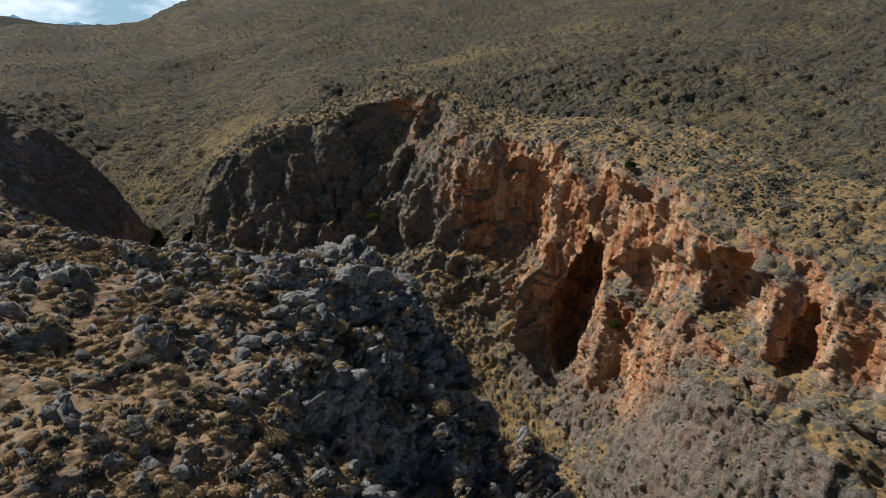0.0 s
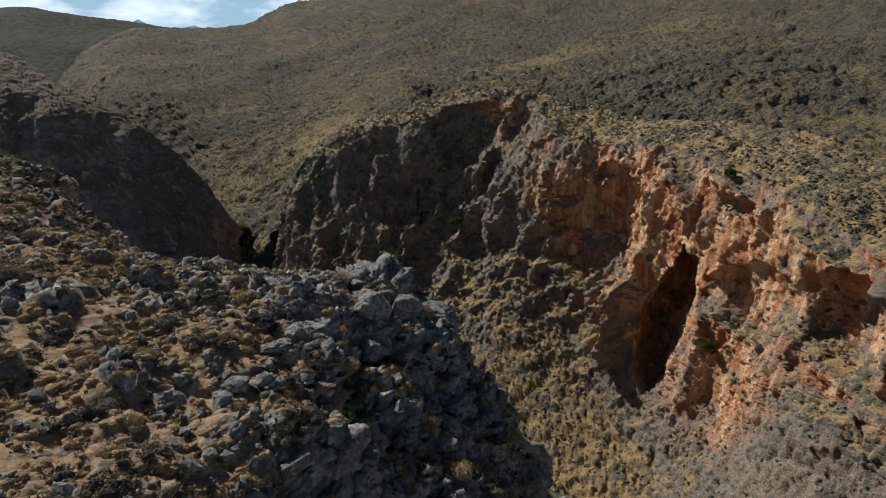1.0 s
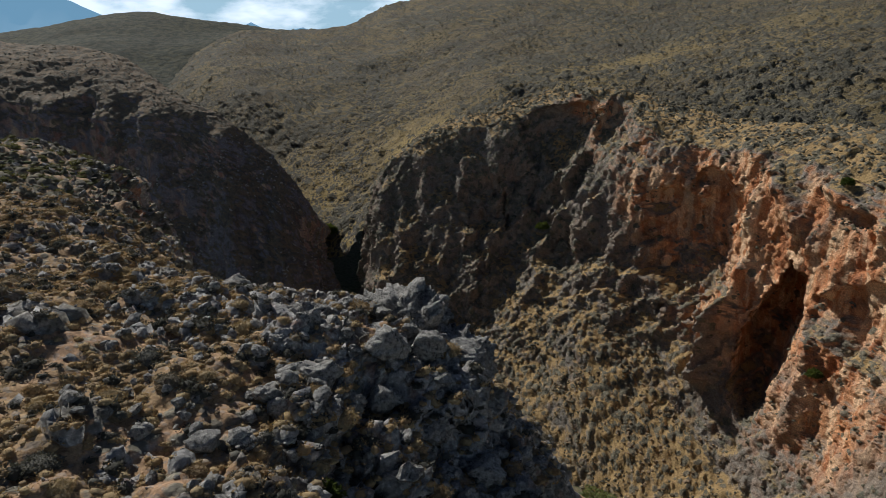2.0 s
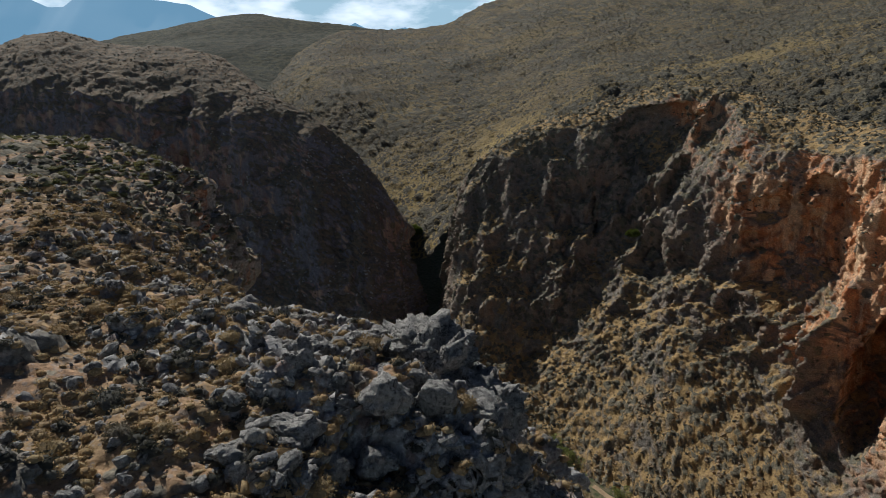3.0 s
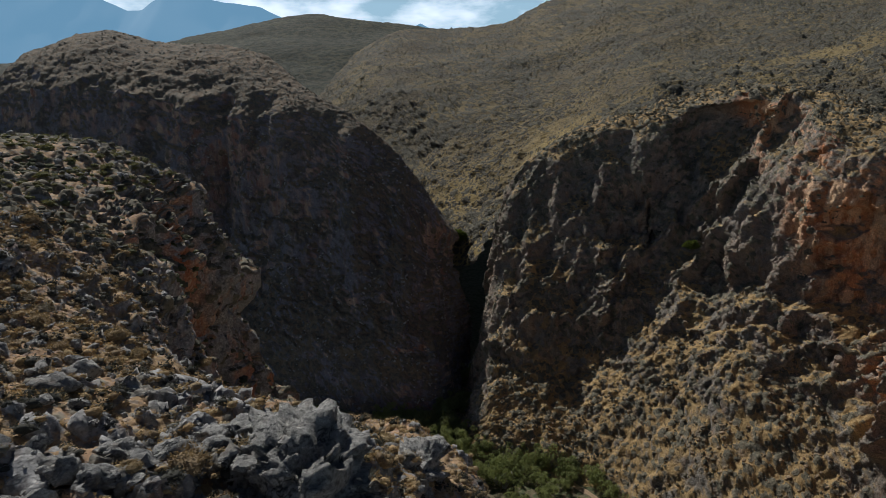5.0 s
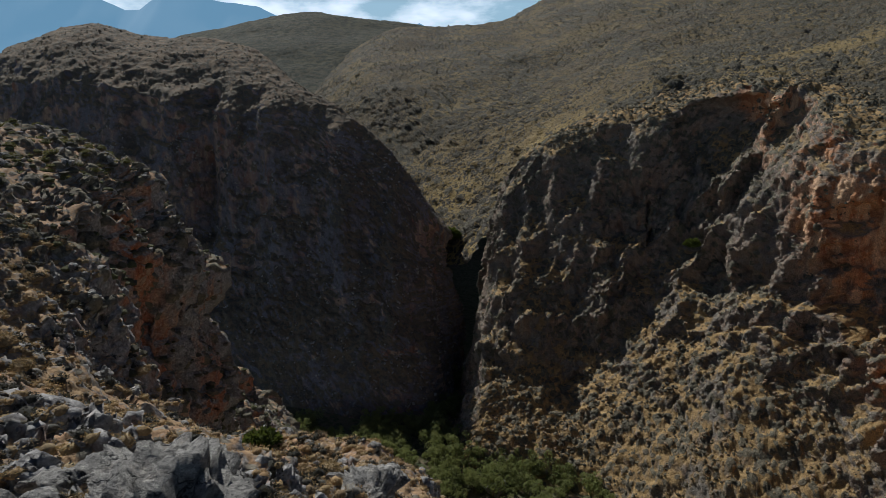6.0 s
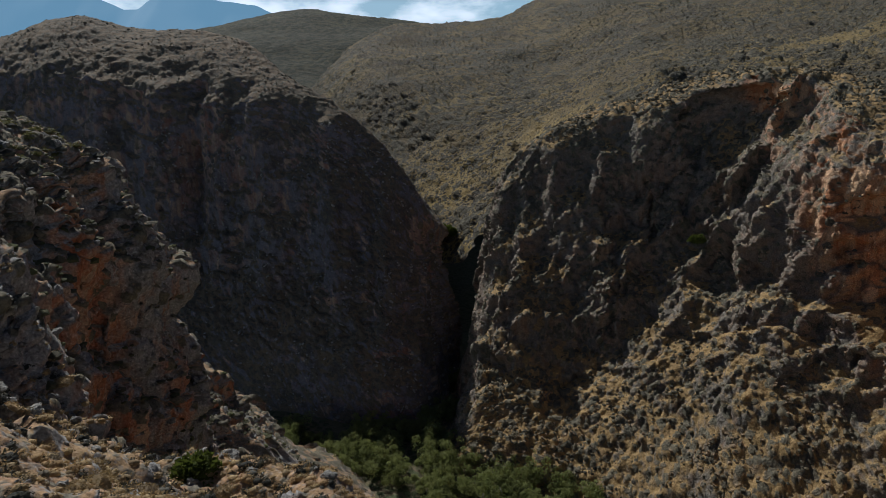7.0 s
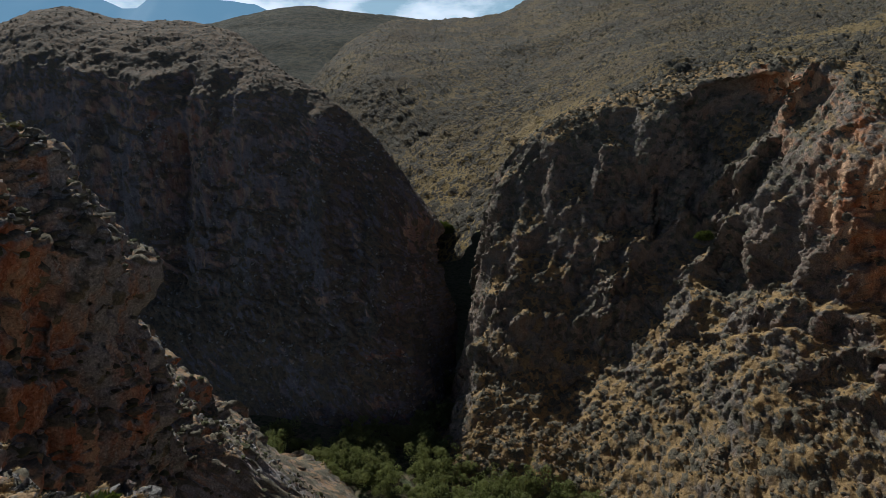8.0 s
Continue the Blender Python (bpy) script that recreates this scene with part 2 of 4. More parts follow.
# ---- lofted land ----
def glide(points, s):
    """Catmull-Rom through the points (K, 3), at the parameters s in 0..K-1."""
    k = len(points)
    i = np.clip(np.floor(s).astype(int), 0, k - 2)
    f = (s - i)[:, None]
    p0, p1, p2, p3 = points[np.clip(i - 1, 0, k - 1)], points[i], points[i + 1], points[np.clip(i + 2, 0, k - 1)]
    return 0.5 * (2 * p1 + (p2 - p0) * f + (2 * p0 - 5 * p1 + 4 * p2 - p3) * f ** 2 + (3 * p1 - p0 - 3 * p2 + p3) * f ** 3)


def even(lengths, step):
    """Parameters that go through stations of the given spacings at about one step each."""
    out = []
    for i, d in enumerate(lengths):
        n = max(2, int(d / (step if isinstance(step, float) else step[i])))
        out += list(i + np.arange(n) / n)
    return np.array(out + [len(lengths)])


def grid_normals(g):
    du, dv = np.gradient(g, axis=0), np.gradient(g, axis=1)
    n = np.cross(du, dv)
    return n / (np.linalg.norm(n, axis=2, keepdims=True) + 1e-9)


def loft(lines, step, band_steps, cliffs, style, ledge=(0.0, 16.0), swell=22, calm=()):
    """A grid of points through lines that run side by side over the land. cliffs: how craggy each line is, 0 to 1.
    style: amplitudes of (buttress, crag, crumb) on cliffs and (swell, hummock, lump) on slopes. ledge: how far the cliff steps in and out, and at what height.
    calm: (centre, size, least) of places that are smoother than their line."""
    lines = np.array(lines, float)
    spans = np.linalg.norm(np.diff(lines, axis=1), axis=2)
    s = even(np.minimum(spans.max(axis=0), spans[1:].mean(axis=0) * 1.6), step)
    along = np.array([glide(l, s) for l in lines])
    k = len(lines)
    g, crag = [], []
    for i in range(k - 1):
        n = band_steps[i]
        f = np.arange(n + (i == k - 2)) / n
        p0, p1, p2, p3 = along[max(i - 1, 0)], along[i], along[i + 1], along[min(i + 2, k - 1)]
        for x in f:
            round_ = 0.5 * (2 * p1 + (p2 - p0) * x + (2 * p0 - 5 * p1 + 4 * p2 - p3) * x ** 2 + (3 * p1 - p0 - 3 * p2 + p3) * x ** 3)
            g.append(0.35 * round_ + 0.65 * (p1 * (1 - x) + p2 * x))
            crag.append(cliffs[i] * (1 - x) + cliffs[i + 1] * x)
    g = np.array(g)
    crag = np.repeat(np.array(crag)[:, None], g.shape[1], 1)
    n = grid_normals(g)
    if (n[..., 2].mean()) < 0:
        n = -n
    p = g.reshape(-1, 3)
    c = crag.ravel()
    for centre, size, least in calm:
        r = np.sqrt((((p - np.array(centre)) / np.array(size)) ** 2).sum(-1))
        c = c * np.clip((r - 0.7) / 0.45, least, 1)
    a = style
    d = c * (a[0] * (layered(p, 14, 3, 0.5, 1, "ridge", 4.0) - 0.4) + 0.5 * a[1] * layered(p, 5.5, 3, 0.55, 41, "lump", 3.0))
    d += c * (0.35 * a[0] * blocks(p, 13, 2.4, 50) + 0.55 * a[1] * blocks(p, 6.5, 2.2, 60) + 0.4 * a[1] * blocks(p, 2.6, 1.5, 80) + a[2] * (0.6 * layered(p, 1.7, 3, 0.6, 9, "lump") + 0.35 * blocks(p, 1.3, 1.2, 90)))
    d += (1 - c) * (a[3] * layered(p, swell, 3, 0.5, 13) + a[4] * layered(p, 5, 3, 0.5, 17, "lump") + a[5] * layered(p, 1.5, 3, 0.6, 23, "lump"))
    if ledge[0]:
        bare = np.clip(0.5 + 1.6 * layered(p, 32, 2, 0.5, 51), 0.0, 1.3)
        rise = p[:, 2] / ledge[1] + 1.9 * layered(p, 38, 2, 0.5, 53) + 0.4 * layered(p, 9, 3, 0.5, 55)
        f = rise - np.floor(rise)
        d += np.clip(c * 1.3, 0, 1) * ledge[0] * bare * (np.where(f < 0.82, f / 0.82, (1 - f) / 0.18) - 0.5)
    return (p + n.reshape(-1, 3) * d[:, None]).reshape(g.shape)


def grid_mesh(name, g, material, cover=None, bare=None, slope=None, dry=None):
    """The grid as one smooth sheet. cover, bare: how much each point is plant or bare rock, 0 to 1. slope: how level the land is there on the whole. dry: how much grass has dried on it."""
    rows, cols = g.shape[:2]
    idx = np.arange(rows * cols).reshape(rows, cols)
    quads = np.stack([idx[:-1, :-1], idx[:-1, 1:], idx[1:, 1:], idx[1:, :-1]], -1).reshape(-1, 4)
    n = grid_normals(g)
    if n[..., 2].mean() < 0:
        quads = quads[:, ::-1]
    me = bpy.data.meshes.new(name)
    me.vertices.add(rows * cols)
    me.vertices.foreach_set("co", g.reshape(-1))
    me.loops.add(len(quads) * 4)
    me.loops.foreach_set("vertex_index", quads.reshape(-1).astype(np.int32))
    me.polygons.add(len(quads))
    me.polygons.foreach_set("loop_start", np.arange(0, len(quads) * 4, 4, dtype=np.int32))
    me.polygons.foreach_set("use_smooth", np.ones(len(quads), bool))
    me.update()
    me.validate()
    me.materials.append(material)
    for key, value in (("cover", cover), ("bare", bare), ("slope", slope), ("dry", dry)):
        if value is not None:
            me.attributes.new(key, "FLOAT", "POINT").data.foreach_set("value", value.reshape(-1).astype(np.float32))
    return new(name, me)


def upward(g):
    """The normals of a grid of land, on its open side."""
    n = grid_normals(g)
    return n if n[..., 2].mean() > 0 else -n


def cushions(g, size, dense, seed, tall=0.5, full=1.0):
    """Low rounded plants or rocks that stand out of the land: the new grid and how much each point is one. dense(p, n): how many of the places
    are taken. full: above 1 for flatter tops and steeper sides."""
    n = upward(g).reshape(-1, 3)
    p = g.reshape(-1, 3)
    want = dense(p, n)
    q = p / size
    c = np.floor(q).astype(np.int64)
    best = np.zeros(len(q))
    for dx in (-1, 0, 1):
        for dy in (-1, 0, 1):
            for dz in (-1, 0, 1):
                i, j, k = c[:, 0] + dx, c[:, 1] + dy, c[:, 2] + dz
                off = np.stack([i + hashed(i, j, k, seed), j + hashed(i, j, k, seed + 1), k + hashed(i, j, k, seed + 2)], 1) - q
                wide = 0.4 + 0.4 * hashed(i, j, k, seed + 3)
                best = np.maximum(best, np.where(hashed(i, j, k, seed + 4) < want, 1 - (off ** 2).sum(1) / wide ** 2, 0))
    h = np.sqrt(np.minimum(best * full, 1 + 0.12 * best))
    way = 0.7 * n + np.array([0, 0, 0.4])
    return (p + way * (h * size * tall)[:, None]).reshape(g.shape), h.reshape(g.shape[:2])


def broad_slope(g, reach=6):
    """How level the land is on the whole at each point, 0 to 1, with the small relief smoothed away."""
    z = upward(g)[..., 2]
    for axis in (0, 1):
        z = np.mean([np.roll(np.pad(z, [(reach, reach) if a == axis else (0, 0) for a in (0, 1)], "edge"), k, axis) for k in range(-reach, reach + 1)], 0)
        z = z[reach:-reach] if axis == 0 else z[:, reach:-reach]
    return z


def hollow(g, centre, size, push, edge=0.6):
    """Press the land in along push inside an ellipsoid: a cave or an alcove. edge: small for a sharp lip."""
    p = g.reshape(-1, 3)
    bend = np.stack([layered(p, 9, 3, 0.55, 210 + k) for k in range(3)], 1).reshape(g.shape) * 0.45
    r = np.sqrt((((g - np.array(centre)) / np.array(size) + bend) ** 2).sum(-1))
    f = np.clip(1 - r ** 2, 0, 1) ** edge
    return g + f[..., None] * np.array(push)


def roughen(g, amount, size, seed):
    """Fine broken relief over land that was shaped before."""
    n = grid_normals(g)
    n = n if n[..., 2].mean() > 0 else -n
    p = g.reshape(-1, 3)
    steep = np.clip(1.15 - np.abs(n.reshape(-1, 3)[:, 2]), 0.2, 1)
    d = amount * steep * (blocks(p, size, 1.8, seed) * 0.6 + layered(p, size * 0.8, 3, 0.6, seed + 5, "lump") * 0.7)
    return (p + n.reshape(-1, 3) * d[:, None]).reshape(g.shape)


def rib(g, a, b, wide, push):
    """Push the land out along the line from a to b: a buttress or a pillar."""
    a, b = np.array(a, float), np.array(b, float)
    f = np.clip(((g - a) @ (b - a)) / ((b - a) @ (b - a)), 0, 1)
    d = np.linalg.norm(g - a - f[..., None] * (b - a), axis=-1)
    return g + np.exp(-(d / wide) ** 2)[..., None] * np.array(push)


# west bank: the spur under the flight and the next one, from the back plateau down to the stream
plateau = [(-150, -70, -6), (-150, -10, -8), (-150, 15, -9), (-150, 35, -9), (-150, 45, -9), (-150, 60, -8), (-150, 75, -7), (-150, 90, -6), (-150, 105, -5), (-150, 125, -6), (-150, 150, -10), (-150, 190, -20)]
shoulder = [(-40, -60, -13), (-35, -5, -16.5), (-30, 15, -16.5), (-24, 30, -15.2), (-22, 42, -14.5), (-26, 52, -15), (-32, 64, -13.5), (-38, 76, -12), (-44, 90, -11.5), (-48, 108, -10), (-54, 128, -11), (-80, 150, -14)]
spur_back = [(-22, -60, -15), (-20, -5, -18), (-16, 12, -18), (-9, 25, -17.2), (-5, 38, -15.6), (-10, 50, -17), (-20, 62, -17), (-26, 76, -15.5), (-31, 90, -15.5), (-36, 112, -13.5), (-42, 128, -15), (-70, 156, -20)]
spur_rim = [(-12, -60, -18), (-11, -5, -21), (-9.5, 13, -20.5), (-2.5, 26.5, -19), (2, 40, -16), (-1, 51, -20), (-9, 63.5, -24), (-19, 80, -20), (-30, 97, -17.5), (-31.5, 121, -19), (-39, 137, -28), (-62, 162, -30)]
spur_brow = [(-6, -60, -28), (-6, -5, -28), (-4, 13, -27), (3, 26, -23.5), (6.5, 37, -21.5), (6, 61, -27.5), (-4, 70, -31.5), (-18, 83, -28), (-26, 99, -24), (-26, 121, -30), (-33, 139, -36), (-57, 166, -42)]
spur_drop = [(12, -60, -34), (10, -5, -35), (10, 15, -34), (12, 29, -31), (14, 42, -31), (10, 68, -33.6), (1, 74.5, -32.2), (-14, 86, -41), (-25, 101, -46), (-26, 122, -49), (-36, 148, -57), (-48, 176, -60)]
spur_foot = [(40, -60, -100), (36, -5, -98), (32, 15, -95), (30, 32, -92), (30, 50, -90), (20, 74, -85), (2, 85, -79), (-8, 97, -70), (-21, 112, -68), (-28, 134, -69), (-25, 160, -77), (-30, 195, -95)]
spur_bed = [(75, -60, -112), (70, -5, -112), (65, 15, -111), (60, 35, -110), (56, 55, -110), (48, 80, -109), (32, 105, -108), (20, 125, -108), (12, 140, -108), (6, 155, -108), (0, 175, -108), (-20, 215, -109)]
WEST = (plateau, shoulder, spur_back, spur_rim, spur_brow, spur_drop, spur_foot, spur_bed)
west = loft(WEST, (0.9, 0.28, 0.21, 0.21, 0.21, 0.22, 0.34, 0.42, 0.46, 0.5, 1.2), (64, 54, 56, 52, 50, 62, 14), (0, 0.05, 0.15, 0.75, 0.9, 1, 0.7, 0.1), (3.0, 1.5, 0.5, 0.5, 0.6, 0.3), (1.2, 13.0), calm=[((3, 66, -30), (15, 14, 8), 0.05), ((-8, 57, -21), (11, 11, 9), 0.12)])
west = hollow(west, (-24, 106, -36), (9, 9, 11), (-4, 2, 0), 0.5)
west = hollow(west, (-26, 117, -44), (7, 5, 12), (-4, 2, 0), 0.5)


def fluted(g):
    """The cliff of the second spur: columns and flutes down the face, with knobs and hollows on them."""
    p = g.reshape(-1, 3)
    n = upward(g).reshape(-1, 3)
    face = np.clip((p[:, 1] - 80) / 10, 0, 1) * np.clip((0.75 - n[:, 2]) / 0.35, 0, 1)
    d = 1.6 * layered(p, 7, 2, 0.5, 220, "lump", 2.4) + 0.7 * layered(p, 3.2, 2, 0.5, 224, "lump", 1.8) + 0.25 * blocks(p, 2.4, 1.6, 228)
    return (p + n * (face * d)[:, None]).reshape(g.shape)


def worn(g, share, times):
    """Round off the sharpest relief. share: how much, point by point."""
    for _ in range(times):
        mean = g.copy()
        mean[1:-1, 1:-1] = (g[:-2, 1:-1] + g[2:, 1:-1] + g[1:-1, :-2] + g[1:-1, 2:]) / 4
        g = g + (mean - g) * share[..., None]
    return g


west = worn(west, 0.8 * np.clip((west[..., 1] - 76) / 12, 0, 1), 4)
west = fluted(west)
west = worn(west, 0.7 * np.clip((west[..., 1] - 76) / 12, 0, 1), 1)
far_spur = np.clip((west[..., 1] - 82) / 8, 0, 1)
west = west * (1 - far_spur[..., None]) + roughen(west, 0.8, 1.9, 250) * far_spur[..., None]


def rocky(p, n):
    """Where weathered limestone stands out of the plateau: in patches, most of it towards the edge of the cliff."""
    edge = np.clip((p[:, 0] + 15) / 14, 0, 1) * np.clip((58 - p[:, 1]) / 10, 0, 1)
    bare = np.clip((layered(p, 6.0, 3, 0.55, 160) - 0.1 + 0.6 * edge) / 0.35, 0.04, 1) * np.clip((86 - p[:, 1]) / 10, 0, 1)
    bench = np.clip(1.5 - np.hypot((p[:, 0] - 2) / 9, (p[:, 1] - 66) / 8), 0, 1)
    return bare * (1 - 0.8 * bench) * np.clip((p[:, 0] + 38) / 12, 0, 1) * np.clip((p[:, 1] + 12) / 10, 0, 1)


def outcrops(g):
    """Blocks of limestone of three sizes, broken and pitted: the new grid and how bare each point is."""
    bare = np.zeros(g.shape[:2])
    for size, share, tall, seed in ((2.9, 0.26, 0.2, 180), (1.5, 0.3, 0.24, 190), (0.85, 0.36, 0.28, 200)):
        g, h = cushions(g, size, lambda p, n: share * rocky(p, n), seed, tall, 2.2)
        bare = np.maximum(bare, h)
    p = g.reshape(-1, 3)
    d = bare.reshape(-1) * (0.24 * blocks(p, 1.2, 0.7, 164) + 0.1 * blocks(p, 0.55, 0.9, 166) + 0.1 * layered(p, 0.7, 3, 0.6, 168, "lump"))
    return (p + upward(g).reshape(-1, 3) * d[:, None]).reshape(g.shape), bare


def spur_dense(p, n):
    return np.where(p[:, 1] > 76, 0.65, 0.0) * np.clip(n[:, 2] * 2 - 0.6, 0.12, 1) * (0.4 + patchy(p, 9, -0.2, 0.2, 171)) * np.clip((p[:, 0] + 70) / 20, 0, 1)


west, west_bare = outcrops(west)
west, west_cover = cushions(west, 1.5, spur_dense, 172)
tagged(grid_mesh("ground_west", west, near_land, west_cover, west_bare), "stony limestone plateau and broken grey cliff edge above a gorge", "ground", kind="structure")

# the domed headland in its own shade
dome_back = [(-300, 560, -60), (-270, 540, -20), (-230, 540, -10), (-180, 520, -8), (-140, 500, -10), (-90, 470, -15), (-55, 420, -30), (-30, 390, -40), (-12, 370, -55), (0, 350, -65), (10, 345, -72), (14, 350, -78)]
dome_crest = [(-232, 397, -30), (-214, 385, 8), (-197, 381, 16), (-168, 376, 23), (-135, 368, 16.5), (-86, 352, 12.5), (-53, 317, -6), (-34, 304, -15), (-17, 297, -28), (-5, 293, -42), (4, 292, -57), (9, 310, -66)]
dome_brow = [(-238, 355, -45), (-212, 345, -12), (-185, 335, -6), (-160, 322, -4), (-133, 316, -4.5), (-98, 309, -13), (-72, 303, -18), (-50, 296, -24), (-30, 288, -36), (-15, 282, -48), (-4, 278, -60), (6, 300, -72)]
dome_wall = [(-280, 350, -90), (-205, 320, -75), (-175, 305, -72), (-145, 296, -72), (-115, 292, -72), (-88, 286, -72), (-62, 279, -73), (-42, 270, -75), (-24, 258, -78), (-9, 250, -82), (2, 252, -88), (12, 290, -95)]
dome_skirt = [(-270, 320, -105), (-190, 285, -95), (-155, 272, -92), (-125, 266, -91), (-95, 262, -91), (-70, 258, -91), (-48, 253, -90), (-32, 247, -91), (-16, 241, -93), (-3, 238, -96), (6, 245, -100), (14, 285, -104)]
dome_foot = [(-260, 280, -112), (-170, 255, -110), (-130, 247, -112), (-100, 243, -112), (-72, 240, -112), (-50, 238, -112), (-32, 235, -112), (-20, 231, -112), (-8, 229, -112), (3, 230, -112), (9, 240, -112), (15, 280, -110)]
DOME = (dome_back, dome_crest, dome_brow, dome_wall, dome_skirt, dome_foot)
dome = loft(DOME, 1.15, (24, 66, 80, 38, 30), (0, 0.02, 0.4, 0.8, 0.3, 0.1), (4.0, 1.6, 0.3, 1.2, 0.5, 0.3), (1.5, 17.0))
dome = rib(dome, (-88, 312, -8), (-84, 282, -80), 3.0, (1, 7, 0))
for a, b, wide, push in [((-33, 296, -22), (-26, 262, -76), 5, (-1, -5, 0)), ((-62, 304, -16), (-52, 272, -80), 6, (0, -4, 0)), ((-102, 311, -8), (-98, 288, -70), 7, (0, -5, 0)), ((-126, 316, -4), (-122, 294, -70), 6, (0, -4, 0)), ((-76, 306, -14), (-72, 282, -70), 4, (0, -3, 0)), ((-12, 284, -46), (-8, 250, -90), 4, (-1, -4, 0))]:
    dome = rib(dome, a, b, wide, push)
dome = roughen(dome, 0.55, 4.0, 240)


def dome_dense(p, n):
    return (0.25 + 0.6 * patchy(p, 16, -0.25, 0.2, 173)) * np.clip(n[:, 2] * 2.2 - 0.5, 0.12, 1)


dome, dome_cover = cushions(dome, 2.0, dome_dense, 174, 0.13)
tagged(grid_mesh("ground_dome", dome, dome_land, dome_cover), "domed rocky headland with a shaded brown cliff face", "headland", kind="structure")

# east bank: from the slot round the buttress to the red west-facing wall
east_back = [(62, 400, -34), (52, 318, -34), (55, 295, -20), (75, 290, -12), (112, 275, -2), (135, 235, -8), (140, 205, -12), (150, 165, -12), (150, 125, -16), (150, 85, -24), (150, 40, -30), (150, -60, -32)]
east_rim = [(40, 345, -58), (28, 288, -42), (40, 280, -27), (66, 272, -18), (112, 251, -6.5), (111, 214, -15.3), (119, 195, -19.5), (124, 160, -19), (122, 125, -24), (116, 85, -33), (116, 40, -40), (118, -60, -42)]
east_wall = [(30, 335, -80), (24, 270, -62), (37, 258, -57.5), (57, 250, -54.5), (83, 239, -50), (101, 206, -41), (111, 190, -45), (115, 165, -50), (115, 124, -55), (111, 85, -53), (108, 40, -58), (112, -60, -62)]
east_step = [(28, 332, -88), (20, 248, -84), (32, 240, -76), (51, 237, -73), (77, 227, -63), (94, 203, -56), (106, 188, -58), (110, 160, -63), (112, 121, -67), (106, 84.5, -60), (102, 40, -64), (105, -60, -68)]
east_foot = [(26, 330, -95), (12, 224, -106), (27, 218, -93.5), (45, 223, -90.5), (71, 212, -75.5), (87, 199, -68), (99, 184, -70), (106, 156, -77), (109, 118, -79), (100, 84, -66), (96, 40, -69), (98, -60, -74)]
east_scree = [(24, 328, -102), (10, 219, -108.5), (24, 208, -101), (44, 205, -99), (66, 198, -88), (80, 184, -82), (92, 168, -87), (98, 140, -97), (98, 116, -96), (90, 80, -92), (86, 37, -93), (88, -60, -95)]
east_bed = [(22, 325, -107), (8, 214, -109.3), (22, 200, -109.5), (44, 188, -109.5), (56, 172, -109), (68, 155, -109), (76, 140, -109), (84, 122, -109), (86, 97, -110), (82, 72, -110), (78, 32, -111), (80, -60, -112)]
EAST = (east_back, east_rim, east_wall, east_step, east_foot, east_scree, east_bed)
east = loft(EAST, 0.58, (24, 80, 50, 44, 52, 40), (0, 0.45, 1, 1, 0.6, 0.1, 0), (4.0, 0.65, 0.2, 1.2, 0.9, 0.3), (1.7, 24.0), calm=[((112, 105, -52), (26, 62, 40), 0.55)])
# a smooth recessed face under the rim, and the ramp that climbs along its edge
east = hollow(east, (96, 252, -18), (17, 16, 16), (3, 9, 0), 0.4)
east = rib(east, (114, 250, -7), (79, 232, -54), 2.2, (-4, -7, 1))
east = rib(east, (89, 257, -12), (86, 248, -30), 2.0, (-1, -4, 0))
# columns and ledges on the shaded buttress
for a, b, wide, push in [((30, 276, -44), (26, 252, -76), 3.0, (-2, -4, 0)), ((36, 258, -56), (27, 232, -84), 4, (-3, -4, 0)), ((46, 274, -30), (44, 254, -68), 2.8, (-0.5, -4, 0)), ((73, 266, -24), (69, 244, -60), 3.0, (-0.5, -4.5, 0)),
                         ((26, 264, -60), (40, 260, -60), 2.2, (-1, -4, 1.5)), ((44, 256, -59), (60, 249, -57), 2.2, (-0.5, -4, 1.5)), ((58, 246, -52), (54, 226, -76), 3.5, (-1, -5, 0)), ((90, 246, -30), (82, 230, -58), 2.6, (-1.5, -3.5, 0)), ((36, 240, -76), (28, 226, -78), 2.4, (-1, -3, 2))]:
    east = rib(east, a, b, wide, push)
# the shaded red alcove, the lit pillar and the tall niche behind it
east = hollow(east, (106, 182, -42), (17, 17, 23), (10, 5, 0), 0.45)
east = hollow(east, (111, 144, -62), (13, 9.5, 22), (16, 17, 0), 0.3)
east = rib(east, (113, 166, -24), (104, 158, -78), 3.4, (-9, -3, 0))
# bowls, tongues and overhung ledges of the sunlit wall
for centre, size, push in [((116, 116, -52), (12, 18, 10), (4, 1, 0)), ((113, 88, -50), (10, 9, 13), (4.5, 2.5, 0)), ((112, 68, -54), (8, 4, 10), (5, 4, 0)), ((120, 130, -31), (6, 8, 2.0), (2.5, 1, 0))]:
    east = hollow(east, centre, size, push, 0.5)
for a, b, wide, push in [((121, 158, -25), (110, 122, -58), 3.0, (-4, 0, 1.5)), ((122, 140, -26), (114, 104, -36), 2.4, (-4, 0, 1.5)), ((117, 108, -34), (111, 74, -44), 2.6, (-4, 0, 1.5)), ((114, 100, -56), (107, 70, -62), 3.0, (-3.5, 0, 1.5)),
                         ((116, 102, -38), (109, 98, -72), 3.2, (-3, -1, 0)), ((114, 76, -42), (106, 74, -72), 2.2, (-5, -1, 0)), ((115, 62, -42), (106, 56, -80), 4.0, (-3, 0, 0)), ((114, 132, -44), (108, 128, -80), 3.6, (-3.5, -1, 0))]:
    east = rib(east, a, b, wide, push)
east_slope = broad_slope(east)
east = roughen(east, 0.7, 4.5, 130)
east = roughen(east, 0.45, 1.7, 140)


